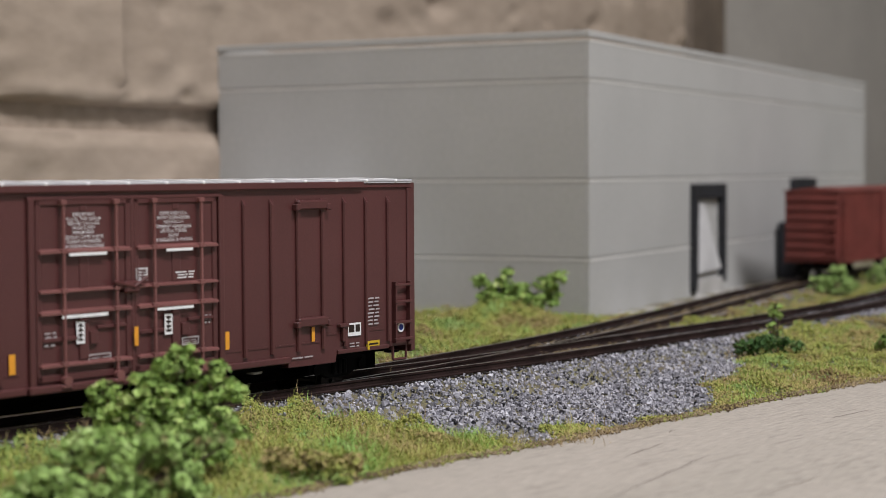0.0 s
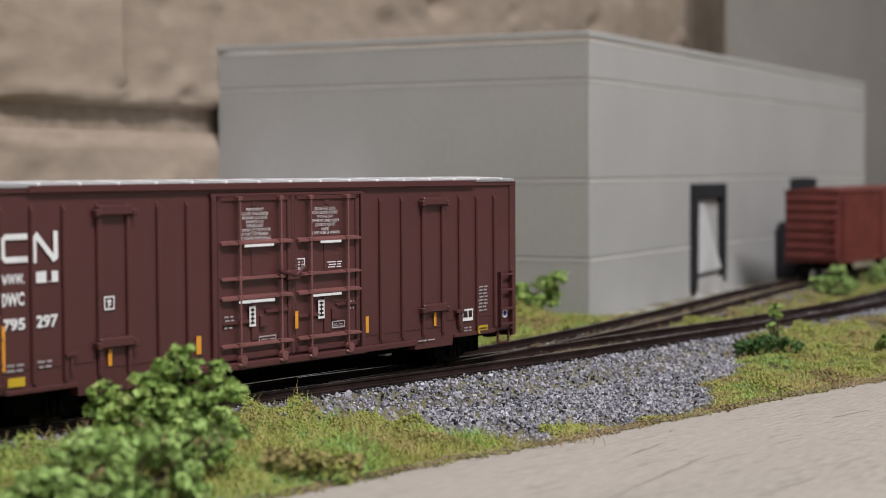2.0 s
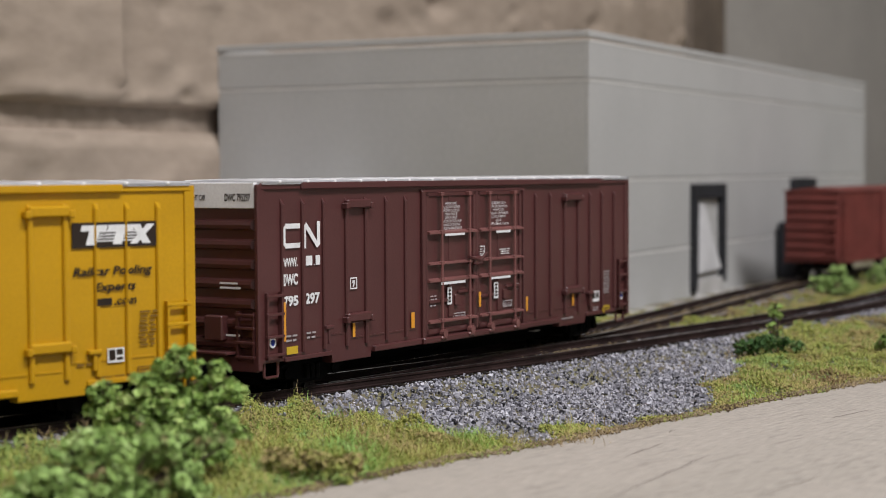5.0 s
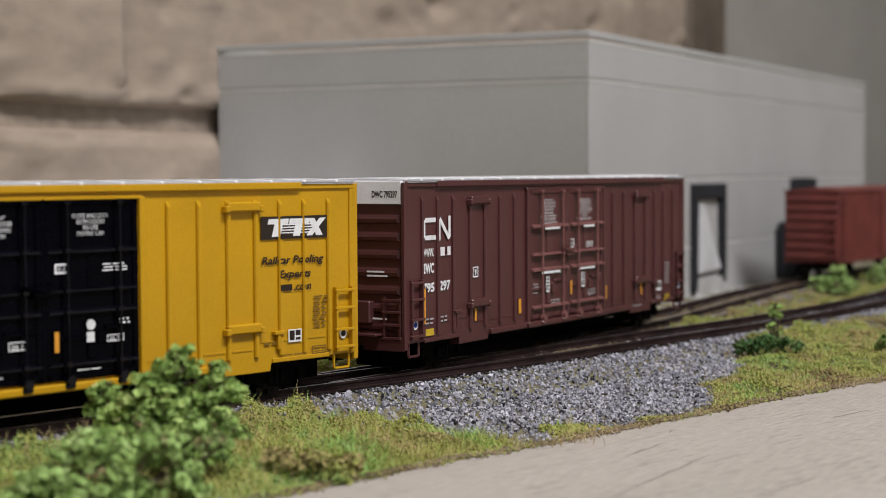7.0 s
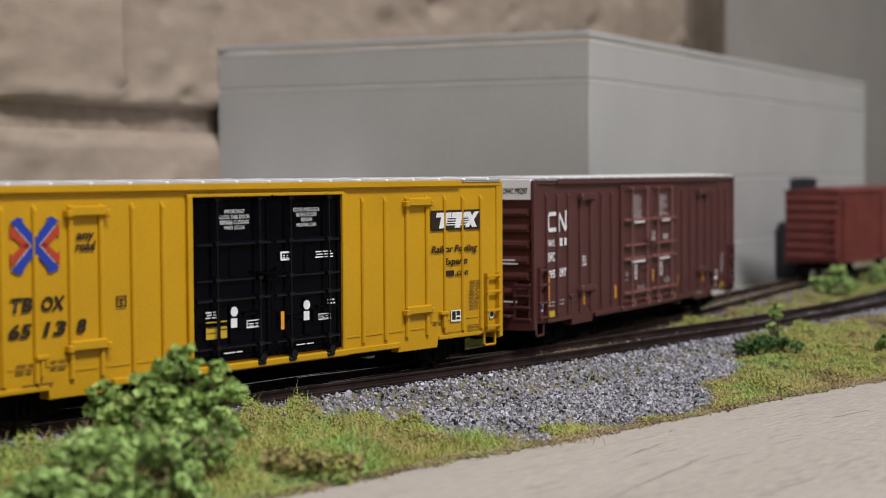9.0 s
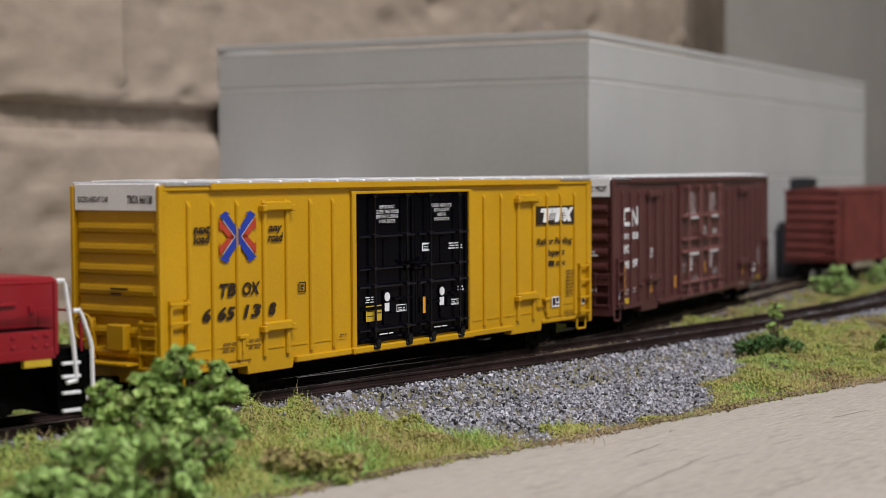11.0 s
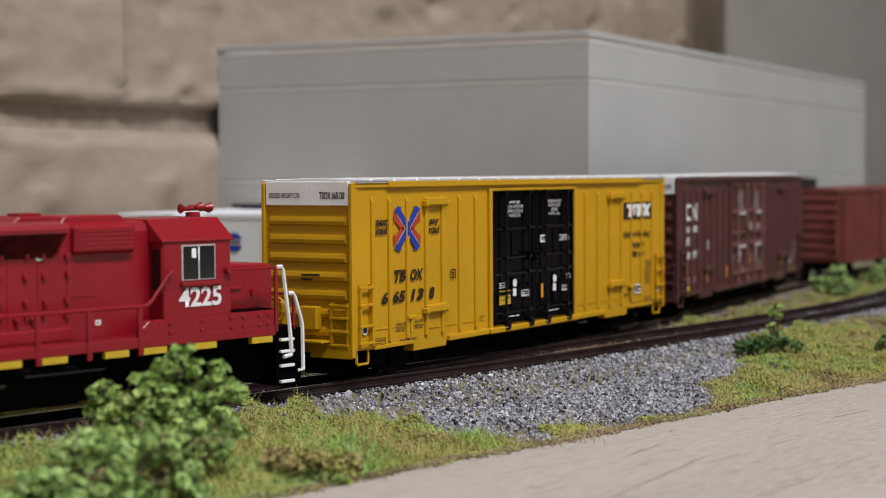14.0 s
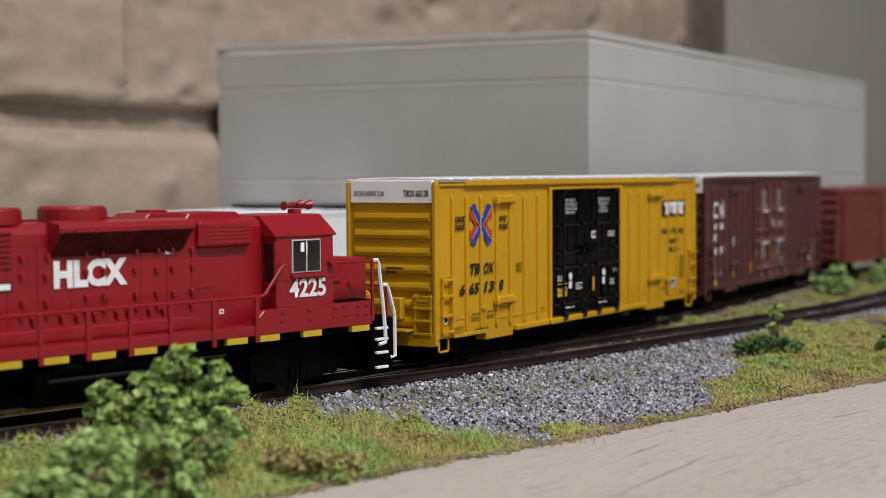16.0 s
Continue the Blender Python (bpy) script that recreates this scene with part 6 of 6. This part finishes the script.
def build_bushes():
    build_bush("bush", "leafy mid-green bush at the road's edge in front of the track", (-0.0355, 0.2150),
               [(2.4, 0.5, 16.5, 1.3), (1.2, 0.5, 14.4, 1.7), (3.9, 0.5, 14.8, 1.3), (7.2, 1, 13.4, 1.4), (8.8, 1, 11.6, 1.3), (5.8, 1, 11.5, 1.8), (4.2, 0, 9.9, 2.1),
                (-1.6, 0, 12.2, 1.7), (1.2, 0, 11.4, 2.2), (-3.1, 0, 10.0, 1.8), (-7.6, 1, 11.7, 1.0), (-7.9, 1, 9.5, 1.4), (-5.4, 1, 8.8, 1.6), (-6.0, 1, 11.0, 0.9),
                (0, -1, 8.0, 2.5), (3.5, -1, 7.1, 2.5), (7.2, 0, 8.4, 1.8), (9.0, 0, 6.6, 1.4), (-3.6, 0, 7.0, 2.0), (1.3, -2, 4.4, 2.6), (5.8, -2, 4.4, 2.3), (-7.2, 0, 6.3, 1.7),
                (-4.0, -2, 3.6, 2.2), (-9.6, 0, 4.4, 1.8)], LEAF, 15000, 0.42, 3, stems=12)
    build_bush("bush", "soft bright-green low bush leaning over the road's edge", (-0.0385, 0.1930),
               [(-0.8, 0, 9.6, 1.7), (-3.6, 0, 8.6, 1.6), (2.2, 0, 7.4, 1.8), (5.2, 3, 8.6, 1.8), (7.4, 5, 6.0, 1.8), (9.6, 7, 8.2, 1.6), (12.4, 9, 7.6, 1.5), (-5.2, 0, 5.4, 2.0),
                (-0.4, -1, 4.8, 2.2), (3.8, 1, 4.0, 2.1), (-7.6, 1, 4.6, 1.8), (8.6, 7, 3.0, 1.8), (-2.6, -2, 2.2, 2.0), (-10.0, 2, 3.2, 1.8)], LEAF_SOFT, 9000, 0.44, 9, stems=8)
    build_bush("bush", "low yellowish-green bush in the roadside grass", (-0.0150, 0.2165), [(0, 0, 2.2, 1.8), (3, 1, 1.6, 1.6), (-3.0, 1, 2.6, 1.6), (-6.5, 3, 2.4, 1.8), (1, -2, 1.2, 1.6)], TURF, 2600, 0.32, 8, stems=3)
    build_bush("bush", "straggly two-armed green bush before the warehouse wall", (0.0180, 0.4330),
               [(-3.5, 0, 8.0, 3.2), (-7.5, 1, 9.0, 1.8), (-8.0, 0, 6.2, 1.5), (1.5, 0, 6.0, 2.4), (5, 0, 5.0, 2.4), (8.0, 0, 5.2, 2.4), (7.5, 0, 9.5, 2.0), (11.0, 0, 10.6, 2.1), (-2, 0, 11.5, 1.5), (-1, 0, 5.0, 3.2), (4, 0, 4.4, 2.8), (-5.5, 0, 5.4, 2.6), (0.5, 0, 8.2, 2.4), (9.5, 0, 7.4, 2.0), (-8.5, 0, 10.4, 1.4)],
               LEAF, 9000, 0.46, 4, stems=9)
    build_bush("bush", "dark green round bush in the trackside grass", (0.0648, 0.3530), [(0, 0, 2.4, 2.6), (2.8, 0, 2.6, 2.3), (-2.8, 0, 2.0, 2.0), (5.8, 1, 2.8, 1.2), (8.5, 1, 2.6, 1.2)], LEAF_DARK, 2000, 0.38, 5, stems=4)
    build_bush("sapling", "thin pale green sapling beside the track", (0.0700, 0.3640), [(0, 0, 8.2, 1.1), (-0.8, 0, 5.6, 0.6), (1.0, 0, 3.8, 0.7), (0.4, 0, 9.8, 0.7), (1.4, 0, 7.6, 0.7)], LEAF, 220, 0.38, 6, stems=5)
    build_bush("bush", "fresh light-green bush between the two tracks", (0.1155, 0.5080), [(0, 0, 4.0, 3.4), (-4.2, 0, 3.6, 2.6), (3.6, 0, 3.4, 3.0), (1.2, 0, 7.6, 2.0)], LEAF_LIGHT, 1800, 0.5, 7, stems=4)
    build_bush("bush", "light-green bush beyond the through track", (0.1440, 0.5520), [(0, 0, 3.6, 3.6), (-5, 0, 3.4, 2.8), (5, 0, 4.4, 3.8), (1, 0, 7.0, 2.4)], LEAF_LIGHT, 1800, 0.5, 10, stems=4)
    build_bush("bush", "small green bush at the roadside", (0.0930, 0.3600), [(0, 0, 2.0, 2.0), (2.5, 0, 2.8, 2.2)], LEAF, 700, 0.5, 12, stems=2)


def lamp_fixture(x, y, z, rz):
    ob = part("ceiling_light", boxes((-610, 610, -80, 80, 6, 46), bev=6), ROOM)
    ob.matrix_world = pose(x, y, z, 0, 0, rz)
    tagged(ob, "long white ceiling light housing", "lamp")


build_ground()
build_road()
build_wall()
build_warehouse()
build_trailer(97.5)
build_trailer(70.8)
build_track()
CAR1 = build_boxcar("boxcar", "brown high-cube boxcar with white lettering and double doors", BROWN, BROWN, 0.0, False)
letter_brown(CAR1)
over_ribs(CAR1)
end_lettering(CAR1, "EXCESS HEIGHT CAR", "DWC 795297")
CAR2 = build_boxcar("boxcar", "golden-yellow high-cube boxcar with black double doors", YELLOW, DOOR_BLACK, -1.101, True)
letter_yellow(CAR2)
over_ribs(CAR2)
end_lettering(CAR2, "EXCESS HEIGHT CAR", "TBOX 665138")
build_old_boxcar()
build_locomotive()
build_bushes()
scatter()
lamp_fixture(0.70, -0.38, 1.45, 35)


def distance(t):
    """How far the train has gone along the line at t seconds, in units."""
    for (t0, s0), (t1, s1) in zip(TRAIN, TRAIN[1:]):
        if t <= t1:
            return s0 + (s1 - s0) * (t - t0) / (t1 - t0)
    return TRAIN[-1][1]


def motions():
    for ob, off, base in MOVERS:
        walk(ob, [(t, vehicle_pose(s + off, base)) for t, s in TRAIN])
    for tr, off, base, sign, x in TRUCKS:
        rows = []
        for t, s in TRAIN:
            at = s + off - (0 if sign > 0 else base)
            body = vehicle_pose(s + off, base).to_euler().z
            rows.append((t, pose(x * MM, 0, 0, 0, 0, math.degrees(heading(at) - body))))
        walk(tr, rows)
    for ws, r in AXLES:
        loc = ws.matrix_local.translation.copy()
        rows = []
        for k in range(0, 107):
            t = min(16.0, k * 0.15)
            turn = (distance(t) - TRAIN[0][1]) * UNIT / r
            rows.append((t, Matrix.Translation(loc) @ Matrix.Rotation(turn, 4, "Y")))
        rows.append((16.0, Matrix.Translation(loc) @ Matrix.Rotation((distance(16.0) - TRAIN[0][1]) * UNIT / r, 4, "Y")))
        walk(ws, rows)


motions()
